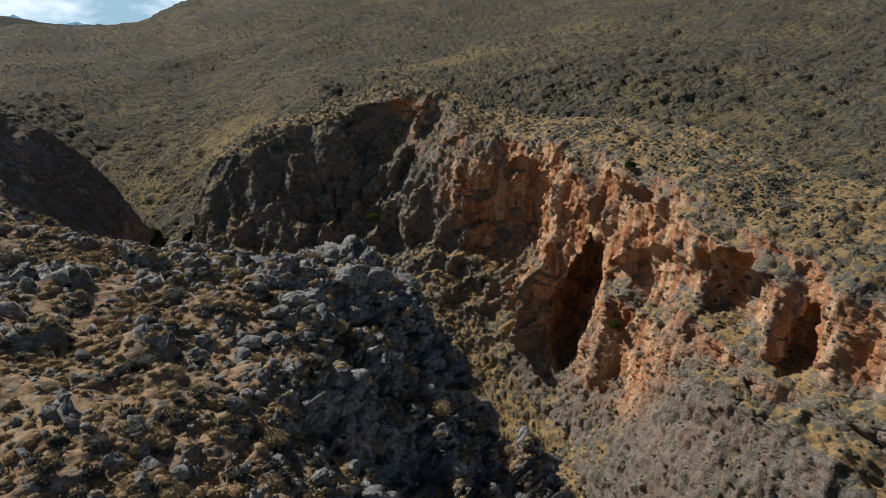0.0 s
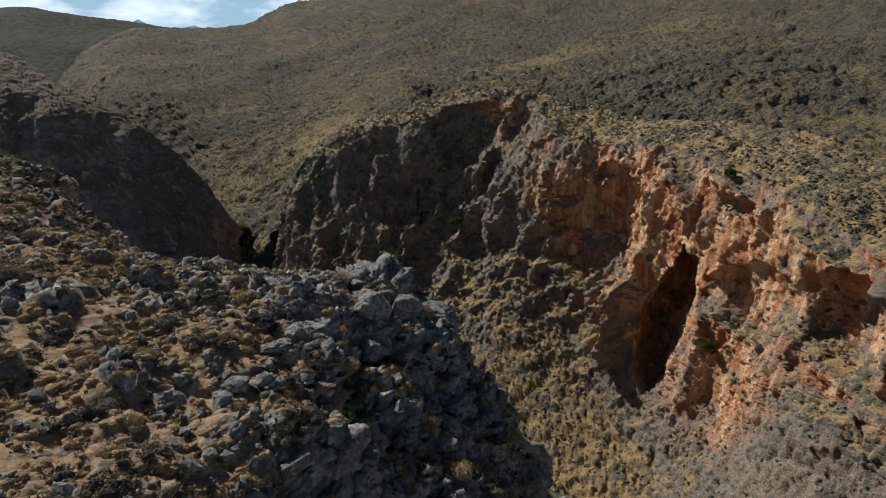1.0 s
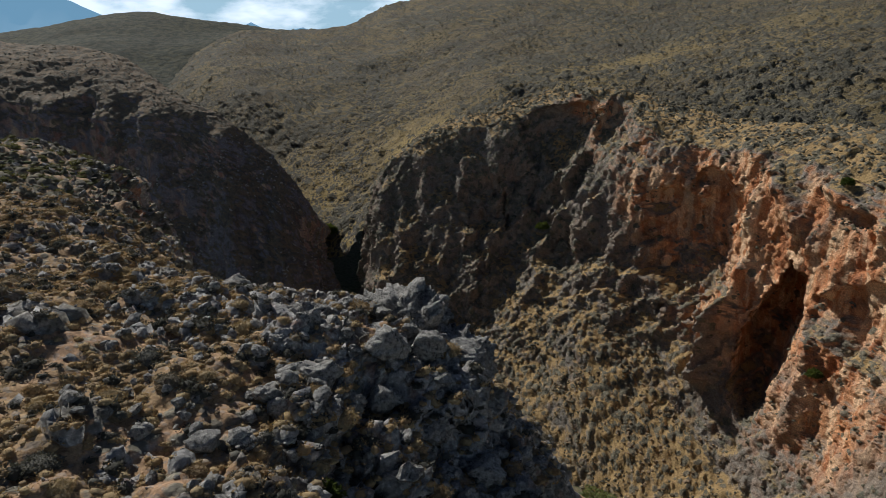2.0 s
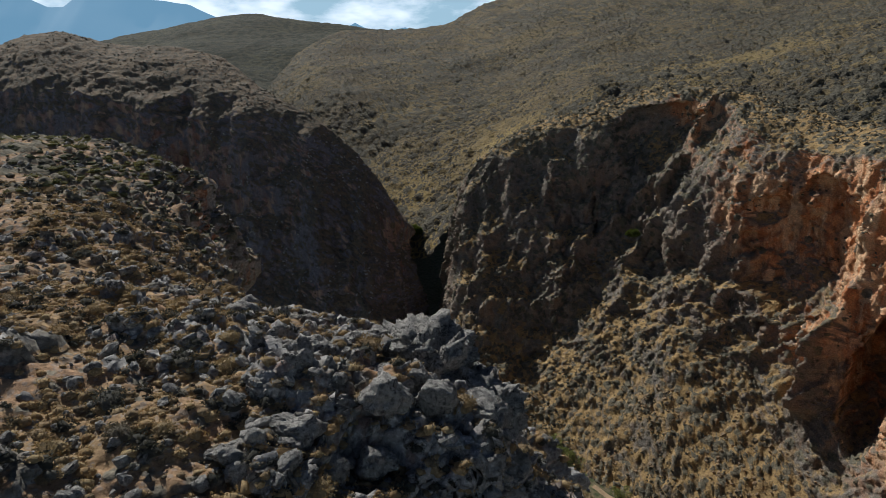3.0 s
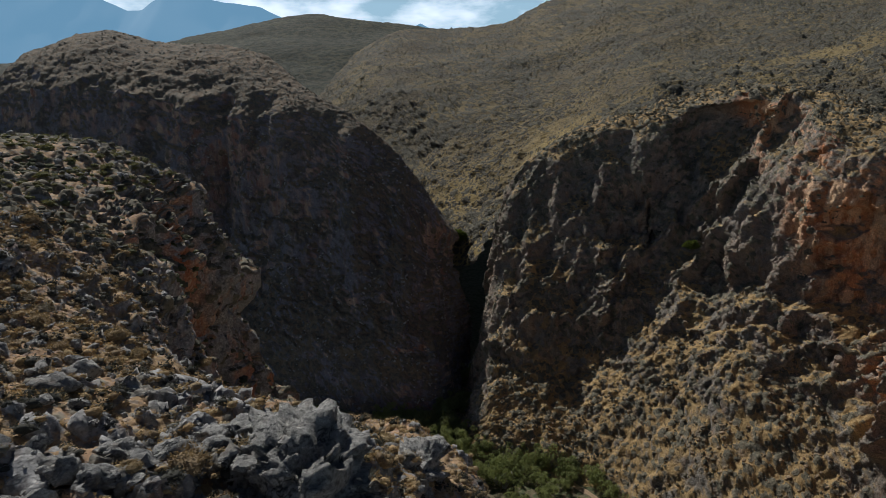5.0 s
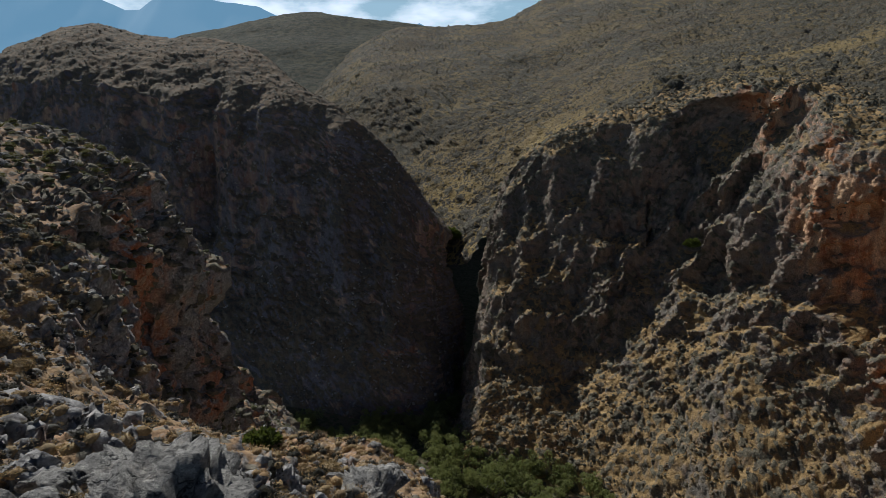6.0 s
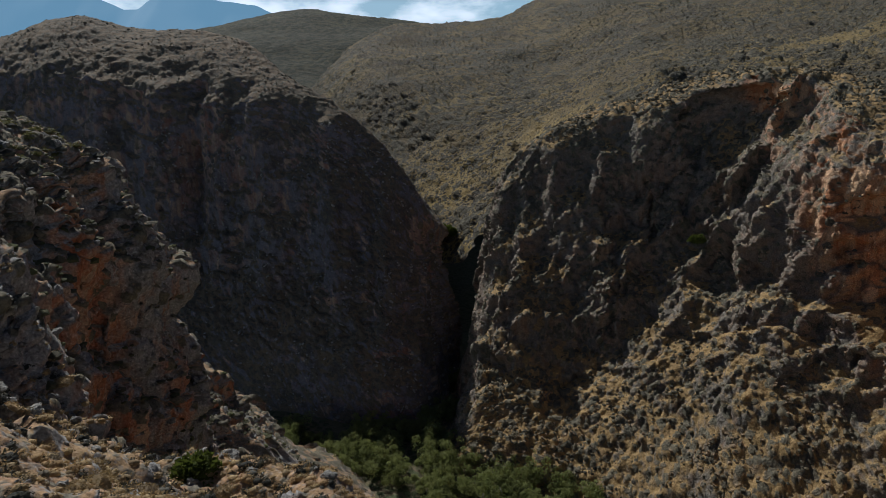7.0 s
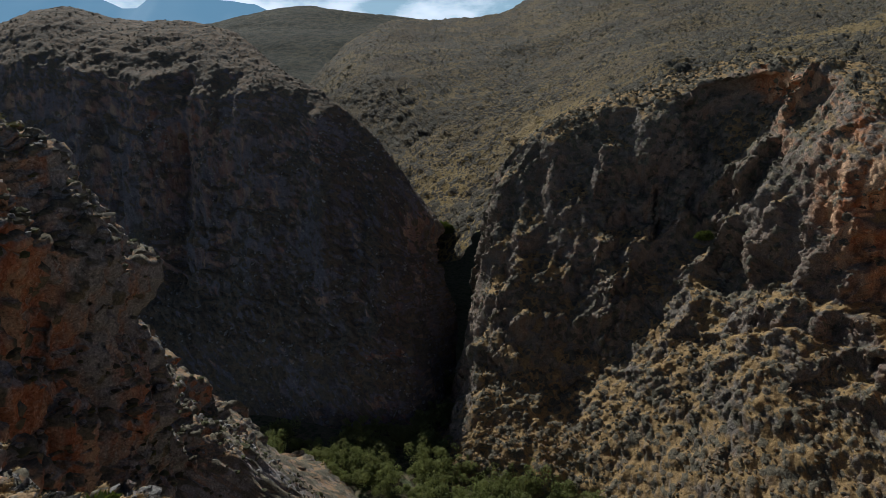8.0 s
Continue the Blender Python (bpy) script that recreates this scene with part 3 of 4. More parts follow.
def east_dense(p, n):
    level = east_slope.reshape(-1)
    red = np.clip((p[:, 0] - 97) / 8, 0, 1) * np.clip((0.66 - level) / 0.2, 0, 1) * np.clip((216 - p[:, 1]) / 10, 0, 1)
    return (0.16 + 0.6 * patchy(p, 11, -0.2, 0.25, 175)) * (0.3 + 0.7 * np.clip(n[:, 2] * 2.2 - 0.2, 0, 1)) * (1 - 0.9 * red) * np.where(p[:, 2] < -66, 0.75, 1)


east, east_cover = cushions(east, 1.7, east_dense, 176, 0.25)
tagged(grid_mesh("ground_east", east, east_land, east_cover, slope=east_slope), "red and ochre limestone cliff wall with caves above a scrubby scree slope", "cliff", kind="structure")

# hillside above the east rim
hill_low = [(-70, 420, -80), (-20, 335, -80), (10, 300, -76), (44, 288, -34), (76, 272, -24), (112, 255, -14), (136, 215, -20), (148, 130, -26), (155, 20, -34), (155, -80, -36)]
hill_first = [(-110, 510, -75), (-40, 470, -36), (16, 385, -43), (60, 380, -18), (95, 340, -2), (150, 320, 3), (190, 250, 5), (220, 150, -5), (220, 20, -15), (220, -90, -18)]
hill_second = [(-140, 590, -65), (-52, 540, -8), (5, 455, -20), (70, 455, -8), (120, 470, 12), (200, 430, 22), (260, 320, 25), (300, 170, 15), (300, 20, 5), (300, -110, 0)]
hill_third = [(-170, 690, -55), (-78, 690, 16), (10, 600, 10), (90, 600, 22), (160, 620, 48), (280, 560, 60), (380, 420, 66), (430, 220, 60), (430, 20, 50), (430, -140, 40)]
hill_crest = [(-200, 860, -30), (-75, 890, 50), (0, 900, 58), (67, 900, 66), (133, 900, 92), (330, 800, 140), (520, 600, 160), (600, 300, 150), (600, 0, 140), (600, -200, 130)]
hill_behind = [(-200, 1000, -20), (-70, 1050, 40), (0, 1050, 50), (80, 1050, 60), (170, 1050, 85), (420, 950, 135), (680, 700, 155), (760, 330, 145), (760, 0, 135), (760, -260, 120)]
HILL = (hill_low, hill_first, hill_second, hill_third, hill_crest, hill_behind)
hill = loft(HILL, 2.6, (76, 56, 44, 40, 6), (0.3, 0.35, 0.25, 0.1, 0, 0), (3, 2, 0.5, 7.0, 0.7, 0.4), swell=75)
hill = rib(hill, (112, 900, 78), (128, 900, 86), 9, (0, 0, 5))
hill = roughen(hill, 2.2, 9, 150)


def parched_grass(p):
    """Dry grass lies thick above the slot, and in a band behind the east rim."""
    slot = np.clip(1.5 - np.hypot((p[:, 0] - 25) / 60, (p[:, 1] - 330) / 75), 0, 1)
    band = 0.6 * np.clip(1.4 - np.hypot((p[:, 0] - 190) / 90, (p[:, 1] - 330) / 60), 0, 1)
    return np.maximum(slot, band) * np.clip(0.6 + 1.2 * layered(p, 30, 3, 0.5, 179), 0.2, 1)


def hill_dense(p, n):
    return (0.12 + 0.75 * patchy(p, 40, -0.25, 0.2, 177)) * (1 - 0.75 * parched_grass(p))


hill, hill_cover = cushions(hill, 3.6, hill_dense, 178, 0.2)
tagged(grid_mesh("ground_hill", hill, hill_land, hill_cover, dry=parched_grass(hill.reshape(-1, 3))), "long hillside covered in dry grass and grey scrub", "hillside", kind="structure")

ridge_near = [(-900, 420, -75), (-500, 460, -75), (-300, 500, -75), (-200, 500, -75), (-110, 520, -75), (0, 640, -60), (120, 760, 0)]
ridge_rise = [(-800, 900, 0), (-480, 880, 10), (-330, 900, 25), (-220, 900, 40), (-110, 900, 45), (0, 950, 50), (120, 980, 50)]
ridge_crest = [(-760, 1150, 20), (-520, 1100, 38), (-412, 1100, 61), (-293, 1100, 82), (-200, 1100, 92), (-85, 1100, 77), (60, 1120, 70)]
ridge_behind = [(-760, 1400, 0), (-520, 1400, 20), (-412, 1400, 40), (-293, 1400, 50), (-200, 1400, 60), (-85, 1400, 50), (60, 1400, 50)]
RIDGE = (ridge_near, ridge_rise, ridge_crest, ridge_behind)
ridge = loft(RIDGE, 6.0, (44, 44, 12), (0, 0, 0, 0), (0, 0, 0, 9, 1.0, 0.5), swell=110)
tagged(grid_mesh("ground_ridge", ridge, ridge_land), "low scrub-covered ridge closing the valley", "ridge", kind="structure")


# far mountains
def skyline(name, profile, y, depth, material, label):
    x = np.linspace(profile[0][0], profile[-1][0], 260)
    top = np.interp(x, [p[0] for p in profile], [p[1] for p in profile])
    top = top + 14 * layered(np.stack([x, x * 0 + y, x * 0], 1), 260, 4, 0.5, 3)
    rows = []
    for f in np.linspace(0, 1, 14):
        rows.append(np.stack([x, y - depth * (1 - f) + 0 * x, -140 + (top + 140) * f ** 1.2], 1))
    g = np.array(rows)
    g[..., 1] += 60 * layered(g.reshape(-1, 3), 300, 3, 0.5, 8).reshape(g.shape[:2])
    return tagged(grid_mesh(name, g, material), label, "mountain", kind="structure")


# the air's haze is put into both mountain colours as a faint glow
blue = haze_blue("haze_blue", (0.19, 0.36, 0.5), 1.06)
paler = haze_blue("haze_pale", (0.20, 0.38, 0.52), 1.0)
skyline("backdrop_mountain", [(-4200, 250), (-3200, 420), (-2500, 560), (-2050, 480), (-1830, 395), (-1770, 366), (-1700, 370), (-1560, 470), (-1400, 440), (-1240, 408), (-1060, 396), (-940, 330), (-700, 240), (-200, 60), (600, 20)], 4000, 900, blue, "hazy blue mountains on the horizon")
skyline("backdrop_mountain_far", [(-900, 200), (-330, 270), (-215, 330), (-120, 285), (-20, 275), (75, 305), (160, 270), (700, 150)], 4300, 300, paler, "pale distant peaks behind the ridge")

# valley floor out to the horizon
gx, gy = np.meshgrid(np.concatenate([np.linspace(-4600, -320, 30), np.linspace(-300, 320, 100), np.linspace(340, 4600, 30)]), np.concatenate([np.linspace(-4000, -120, 25), np.linspace(-100, 400, 90), np.linspace(420, 4700, 40)]), indexing="ij")
flat = np.stack([gx, gy, np.full_like(gx, -109.0)], -1)
flat[..., 2] += 0.9 * layered(flat.reshape(-1, 3), 9, 3, 0.5, 31).reshape(gx.shape)
tagged(grid_mesh("ground", flat, floor_land), "stony gorge floor with earth and low growth", "ground", kind="structure")


# ---- stones, scrub and trees: shapes ----
def ico(level):
    bm = bmesh.new()
    bmesh.ops.create_icosphere(bm, subdivisions=level, radius=1)
    v = np.array([x.co[:] for x in bm.verts])
    t = np.array([[x.index for x in f.verts] for f in bm.faces])
    bm.free()
    return v, t


rng = np.random.default_rng(7)


def stone_shape(level, seed, jag=0.32):
    """A weathered limestone lump: a ball cut by a few planes, then eaten by noise."""
    v, t = ico(level)
    r = np.random.default_rng(seed)
    for _ in range(9):
        n = r.normal(size=3)
        n /= np.linalg.norm(n)
        h = r.uniform(0.42, 0.88)
        over = np.maximum(v @ n - h, 0)
        v = v - over[:, None] * n * 0.75
    v = v * (1 + jag * layered(v + seed * 3.1, 0.8, 4, 0.55, seed, "lump"))[:, None]
    if level > 2:
        v = v * (1 - 0.2 * np.exp(-np.abs(layered(v + seed, 0.75, 2, 0.5, seed + 9)) / 0.06) - 0.12 * np.exp(-np.abs(layered(v + seed, 0.4, 2, 0.5, seed + 19)) / 0.08) + 0.1 * layered(v, 0.2, 3, 0.6, seed + 3, "lump"))[:, None]
    return v * np.array([1.0, r.uniform(0.7, 1.0), r.uniform(0.55, 0.85)]), t


def cushion_shape(seed, level=1):
    """A low mounded bush seen from far off: a ragged dome."""
    v, t = ico(level)
    r = np.random.default_rng(seed)
    v = v * (1 + r.uniform(-1, 1, len(v)) * (0.28 if level < 2 else 0.14))[:, None]
    v[:, 2] = np.maximum(v[:, 2], -0.25) * 0.8
    keep = v[t][:, :, 2].mean(1) > -0.12
    return v * np.array([1, r.uniform(0.75, 1.0), 1]), t[keep]


def tuft_shape(seed, twigs, spread=1.0, lean=0.5, leaf=0.16, core=1):
    """A dry thorny bush: many small leaf blades standing out of a mound."""
    r = np.random.default_rng(seed)
    a, h = r.uniform(0, 2 * math.pi, twigs), r.uniform(0.0, 1.0, twigs)
    out = np.stack([np.cos(a) * np.sqrt(1 - h * h) * spread, np.sin(a) * np.sqrt(1 - h * h) * spread, h * 0.85], 1)
    lumps = 1 + 0.28 * layered(out + seed, 0.5, 2, 0.5, seed)
    base = out * (r.uniform(0.66, 0.95, twigs) * lumps)[:, None]
    aim = out + r.normal(0, lean, (twigs, 3))
    aim /= np.linalg.norm(aim, axis=1, keepdims=True)
    side = np.cross(aim, r.normal(size=(twigs, 3)))
    side /= np.linalg.norm(side, axis=1, keepdims=True)
    l = leaf * r.uniform(0.7, 1.5, twigs)[:, None]
    v = np.stack([base - side * l * 0.6, base + side * l * 0.6, base + aim * l * 1.6], 1).reshape(-1, 3)
    t = np.arange(twigs * 3).reshape(-1, 3)
    cv, ct = cushion_shape(seed + 50, core)
    cv = cv * (1 + 0.2 * layered(cv, 0.28, 2, 0.6, seed))[:, None]
    return np.concatenate([v, cv * 0.82 * np.array([spread, spread, 0.95])]), np.concatenate([t, ct + len(v)])


def tri_mesh(name, v, t, materials, smooth=False):
    me = bpy.data.meshes.new(name)
    me.vertices.add(len(v))
    me.vertices.foreach_set("co", np.ascontiguousarray(v, dtype=np.float32).reshape(-1))
    me.loops.add(len(t) * 3)
    me.loops.foreach_set("vertex_index", np.ascontiguousarray(t, dtype=np.int32).reshape(-1))
    me.polygons.add(len(t))
    me.polygons.foreach_set("loop_start", np.arange(0, len(t) * 3, 3, dtype=np.int32))
    me.polygons.foreach_set("use_smooth", np.full(len(t), smooth))
    me.update()
    me.materials.append(materials)
    return me


def scatter(g, count, weight, seed):
    """Random places on a grid of land: points and normals, denser where weight(p, n) is high."""
    r = np.random.default_rng(seed)
    a, b, c, d = g[:-1, :-1].reshape(-1, 3), g[:-1, 1:].reshape(-1, 3), g[1:, 1:].reshape(-1, 3), g[1:, :-1].reshape(-1, 3)
    cross = np.cross(c - a, d - b)
    area = np.linalg.norm(cross, axis=1) + 1e-9
    n = cross / area[:, None]
    n = n if n[:, 2].mean() > 0 else -n
    w = area * weight((a + c) / 2, n)
    i = r.choice(len(a), count, p=w / w.sum())
    u, v = r.random((2, count, 1))
    return (a[i] * (1 - u) + b[i] * u) * (1 - v) + (d[i] * (1 - u) + c[i] * u) * v, n[i]


def merged(name, shapes, places, sizes, material, seed, label, category, tall=1.0, smooth=False, tilt=0.0):
    """Countless alike things joined into one mesh."""
    r = np.random.default_rng(seed)
    kind = r.integers(0, len(shapes), len(places))
    vs, ts, base = [], [], 0
    for k, (v, t) in enumerate(shapes):
        p, s = places[kind == k], sizes[kind == k]
        if not len(p):
            continue
        a = r.uniform(0, 2 * math.pi, len(p))
        ca, sa = np.cos(a)[:, None], np.sin(a)[:, None]
        q = np.stack([v[None, :, 0] * ca - v[None, :, 1] * sa, v[None, :, 0] * sa + v[None, :, 1] * ca, np.repeat(v[None, :, 2], len(p), 0) * r.uniform(0.75, 1.2, (len(p), 1)) * tall], -1)
        if tilt:
            q[..., 2] += q[..., 0] * r.normal(0, tilt, (len(p), 1))
        q = q * s[:, None, None] + p[:, None, :]
        vs.append(q.reshape(-1, 3))
        ts.append((t[None] + (np.arange(len(p)) * len(v))[:, None, None]).reshape(-1, 3) + base)
        base += len(p) * len(v)
    ob = new(name, tri_mesh(name, np.concatenate(vs), np.concatenate(ts), material, smooth))
    return tagged(ob, label, category, kind="stuff")


# ---- stones, scrub and trees: materials ----
def growth(name, colours, whole=False, fine=9.0, thin=0.35):
    """Leaves and twigs: the colour changes from plant to plant and over each one."""
    m = Nodes(name)
    if whole:
        pick = m.n.new("ShaderNodeObjectInfo").outputs["Random"]
    else:
        pick = m.geo.outputs["Random Per Island"]
    patch = m.sums("ADD", m.sums("MULTIPLY", pick, 0.75), m.sums("MULTIPLY", m.noise(0.11, 3.0), 0.4))
    ramp = m.n.new("ShaderNodeValToRGB")
    for i, c in enumerate(colours):
        e = ramp.color_ramp.elements[i] if i < 2 else ramp.color_ramp.elements.new(0.5)
        e.position, e.color = 0.12 + 0.8 * i / (len(colours) - 1), (*c, 1)
    m.l.new(patch, ramp.inputs["Fac"])
    grain = m.noise(fine, 4.0, 0.7)
    colour = m.mix(m.ramp(grain, 0.35, 0.7), m.mix(0.3, ramp.outputs["Color"], (0.03, 0.03, 0.02)), ramp.outputs["Color"])
    mat = m.done(colour, grain, 0.3 / fine)
    through_leaf = m.n.new("ShaderNodeBsdfTranslucent")
    both = m.n.new("ShaderNodeMixShader")
    both.inputs[0].default_value = thin
    m.l.new(m.mix(0.5, colour, m.mix(1.0, colour, (1.6, 1.5, 0.9), "MULTIPLY")), through_leaf.inputs["Color"])
    m.l.new(m.bsdf.outputs["BSDF"], both.inputs[1])
    m.l.new(through_leaf.outputs["BSDF"], both.inputs[2])
    m.l.new(both.outputs["Shader"], m.n["Material Output"].inputs["Surface"])
    return mat


def limestone(name, whole=False, tint=(1.0, 1.0, 1.0)):
    """Weathered grey limestone: pitted and fissured, with pale lichen and a little rust."""
    m = Nodes(name)
    pick = m.n.new("ShaderNodeObjectInfo").outputs["Random"] if whole else m.geo.outputs["Random Per Island"]
    tone = m.mix(pick, (0.32, 0.315, 0.30), (0.52, 0.505, 0.465))
    pock = m.noise(4.5, 8.0, 0.74)
    wide = m.noise(1.3, 7.0, 0.68)
    tone = m.mix(m.sums("MULTIPLY", m.ramp(wide, 0.42, 0.6), 0.55), tone, (0.54, 0.525, 0.485))
    tone = m.mix(m.sums("MULTIPLY", m.ramp(m.noise(0.9, 5.0, 0.6), 0.56, 0.7), 0.4), tone, (0.34, 0.25, 0.17))
    tone = m.mix(m.sums("MULTIPLY", m.ramp(m.noise(2.6, 7.0, 0.7), 0.55, 0.64), 0.75), tone, (0.72, 0.70, 0.63))
    tone = m.mix(m.sums("MULTIPLY", m.ramp(pock, 0.5, 0.6), 0.8), tone, (0.1, 0.1, 0.1))
    tone = m.mix(m.sums("MULTIPLY", m.ramp(m.noise(9.0, 8.0, 0.8), 0.56, 0.44), 0.6), tone, m.mix(1.0, tone, (0.42, 0.42, 0.42), "MULTIPLY"))
    split = m.n.new("ShaderNodeTexVoronoi")
    split.feature = "DISTANCE_TO_EDGE"
    split.inputs["Scale"].default_value = 0.9
    bent = m.n.new("ShaderNodeVectorMath")
    bent.operation = "ADD"
    warp = m.n.new("ShaderNodeTexNoise")
    warp.inputs["Scale"].default_value = 2.2
    m.l.new(m.spot((1, 1, 0.6)), bent.inputs[0])
    m.l.new(m.spot(), warp.inputs["Vector"])
    m.l.new(warp.outputs["Color"], bent.inputs[1])
    m.l.new(bent.outputs["Vector"], split.inputs["Vector"])
    gap = m.ramp(m.sums("ADD", split.outputs["Distance"], m.sums("MULTIPLY", m.ramp(m.noise(0.8, 3.0), 0.4, 0.55), 0.08)), 0.0, 0.05)
    tone = m.mix(gap, (0.09, 0.088, 0.085), tone)
    tone = m.mix(1.0, tone, tint, "MULTIPLY")
    return m.done(tone, m.sums("ADD", m.sums("ADD", m.sums("MULTIPLY", pock, 1.2), m.sums("MULTIPLY", wide, 1.6)), m.sums("ADD", m.sums("MULTIPLY", gap, 0.6), m.sums("MULTIPLY", m.noise(13.0, 3.0, 0.6), 0.5))), 0.16)


DRY = [(0.14, 0.138, 0.12), (0.17, 0.165, 0.14), (0.31, 0.225, 0.135), (0.38, 0.26, 0.145), (0.42, 0.31, 0.18), (0.46, 0.36, 0.21)]
near_scrub = growth("near_scrub", DRY, False, 9.0, 0.18)
spur_scrub = growth("spur_scrub", [(0.10, 0.10, 0.082), (0.14, 0.13, 0.10), (0.095, 0.098, 0.07), (0.18, 0.16, 0.105), (0.15, 0.16, 0.075)], False, 4.0, 0.2)
dark_scrub = growth("dark_scrub", [(0.075, 0.075, 0.066), (0.115, 0.11, 0.095), (0.09, 0.089, 0.074)], False, 7.0, 0.2)
tan_scrub = growth("tan_scrub", [(0.42, 0.275, 0.14), (0.48, 0.34, 0.18), (0.36, 0.27, 0.165), (0.52, 0.40, 0.22)], False, 8.0, 0.2)
fresh_scrub = growth("fresh_scrub", [(0.17, 0.165, 0.055), (0.22, 0.21, 0.075), (0.15, 0.15, 0.07)], False, 7.0, 0.3)
near_scrub_one = growth("near_scrub_one", DRY, True, 9.0, 0.18)
far_scrub = growth("far_scrub", [(0.105, 0.103, 0.084), (0.16, 0.145, 0.105), (0.10, 0.098, 0.08), (0.20, 0.17, 0.11)], False, 1.6, 0.15)
hill_scrub = growth("hill_scrub", [(0.11, 0.106, 0.085), (0.18, 0.165, 0.12), (0.125, 0.12, 0.095), (0.24, 0.205, 0.13)], False, 0.9, 0.15)
green_leaf = growth("green_leaf", [(0.22, 0.26, 0.10), (0.31, 0.35, 0.14), (0.25, 0.28, 0.12)], True, 2.5, 0.45)
bright_leaf = growth("bright_leaf", [(0.07, 0.10, 0.02), (0.11, 0.14, 0.03)], True, 3.0)
grey_stone = limestone("grey_stone")
grey_stone_one = limestone("grey_stone_one", True)
scree_stone = limestone("scree_stone", False, (0.92, 0.70, 0.48))
bark_mat = Nodes("bark")
bark = bark_mat.done(bark_mat.mix(bark_mat.noise(4.0, 5.0, 0.7, (1, 1, 0.2)), (0.10, 0.075, 0.05), (0.20, 0.165, 0.12)), bark_mat.noise(9.0, 4.0, 0.7, (1, 1, 0.2)), 0.04)


# ---- the flown-over spur: boulders, bushes, loose stones ----
west_points = west.reshape(-1, 3)


def west_height(x, y):
    d = (west_points[:, 0] - x) ** 2 + (west_points[:, 1] - y) ** 2
    near = np.argpartition(d, 6)[:6]
    return float(np.median(west_points[near, 2]))


boulder_meshes = [tri_mesh("boulder", *stone_shape(4 if i < 12 else 3, 100 + i, 0.32), grey_stone_one, True) for i in range(24)]


def boulder(x, y, size, which, sink=0.25, flat=1.0, label=""):
    ob = new("boulder", boulder_meshes[which])
    turn = (which * 137.5) % 360
    ob.matrix_world = pose(x, y, west_height(x, y) + size * (0.5 - sink) * 0.6 * flat, (which * 31) % 24 - 12, (which * 17) % 20 - 10, turn) @ Matrix.Diagonal((size * 0.5, size * 0.5, size * 0.5 * flat, 1))
    return tagged(ob, label or "rounded grey limestone boulder on the stony cliff edge", "boulder", "boulders on the spur")


EDGE_BOULDERS = [(2.6, 33.2, 3.1), (5.4, 33.6, 3.0), (0.2, 32.2, 3.0), (4.9, 28.3, 2.7), (1.9, 29.6, 2.3), (-0.6, 30.6, 2.6), (-2.6, 29.6, 2.2), (-4.4, 30.1, 2.4), (7.2, 36.0, 2.4), (-6.2, 27.5, 2.2), (7.8, 31.0, 2.2), (3.2, 25.6, 2.0)]
for i, (x, y, size) in enumerate(EDGE_BOULDERS):
    boulder(x, y, size * 1.1, i, 0.1)
for i, (x, y, size, flat) in enumerate([(-1.6, 43.0, 2.6, 0.7), (-1.8, 39.6, 2.2, 0.6), (7.4, 40.5, 2.8, 1.0), (-0.4, 36.4, 2.4, 0.6)]):
    boulder(x, y, size, i, 0.42, flat, "fissured grey limestone block on the headland")


def outcrop(x, y, z, long, wide, high, turn, dip, seed, label):
    """Bedded limestone: slabs that dip together, broken across into blocks, with ragged ends."""
    v, t = ico(5)
    v = np.sign(v) * np.abs(v) ** 0.75 * np.array([long, wide, high])
    beds = np.array(pose(0, 0, 0, dip[0], dip[1], 0).to_3x3())
    q = v @ beds
    n = v / np.array([long, wide, high]) ** 1.5
    n /= np.linalg.norm(n, axis=1, keepdims=True)
    d = 0.55 * blocks(q * np.array([0.6, 1, 1]), 1.5, 0.42, seed) + 0.28 * blocks(q, 0.8, 0.5, seed + 4) + 0.2 * layered(q, 0.9, 3, 0.6, seed + 8, "lump") + 0.35 * layered(q, 2.6, 2, 0.5, seed + 12)
    ob = new("outcrop", tri_mesh("outcrop", v + n * d[:, None], t, grey_stone_one, True))
    ob.matrix_world = pose(x, y, z, 0, 0, turn)
    return tagged(ob, label, "rock outcrop", "outcrops on the spur")


outcrop(2.4, 41.6, -17.6, 3.6, 2.2, 2.0, -62, (24, -14), 820, "large bedded pale grey limestone outcrop at the cliff edge")
outcrop(5.2, 38.2, -20.0, 2.6, 2.0, 2.6, -50, (24, -14), 830, "fissured grey limestone outcrop falling towards the gorge")
outcrop(6.2, 57.0, -27.2, 3.0, 1.5, 1.3, 70, (10, 18), 840, "low pale limestone outcrop beside the bare earth bench")


def fading(p):
    """Full under the flight, thinning out behind it and far to the west."""
    return np.clip((p[:, 1] + 6) / 12, 0, 1) * np.clip((p[:, 0] + 70) / 40, 0, 1) ** 2


def spur_weight(p, n):
    inside = (p[:, 0] < 14) * (p[:, 1] < 82) * (n[:, 2] > 0.35) * fading(p)
    bench = (np.abs(p[:, 1] - 64) < 10) & (p[:, 0] > -12)
    return inside * np.where(bench, 0.22, 1) * (0.25 + patchy(p, 7, -0.1, 0.25, 61))


def rim_weight(p, n):
    return (p[:, 0] > -11) & (p[:, 0] < 9) & (p[:, 1] > 12) & (p[:, 1] < 48) & (p[:, 2] > -25)


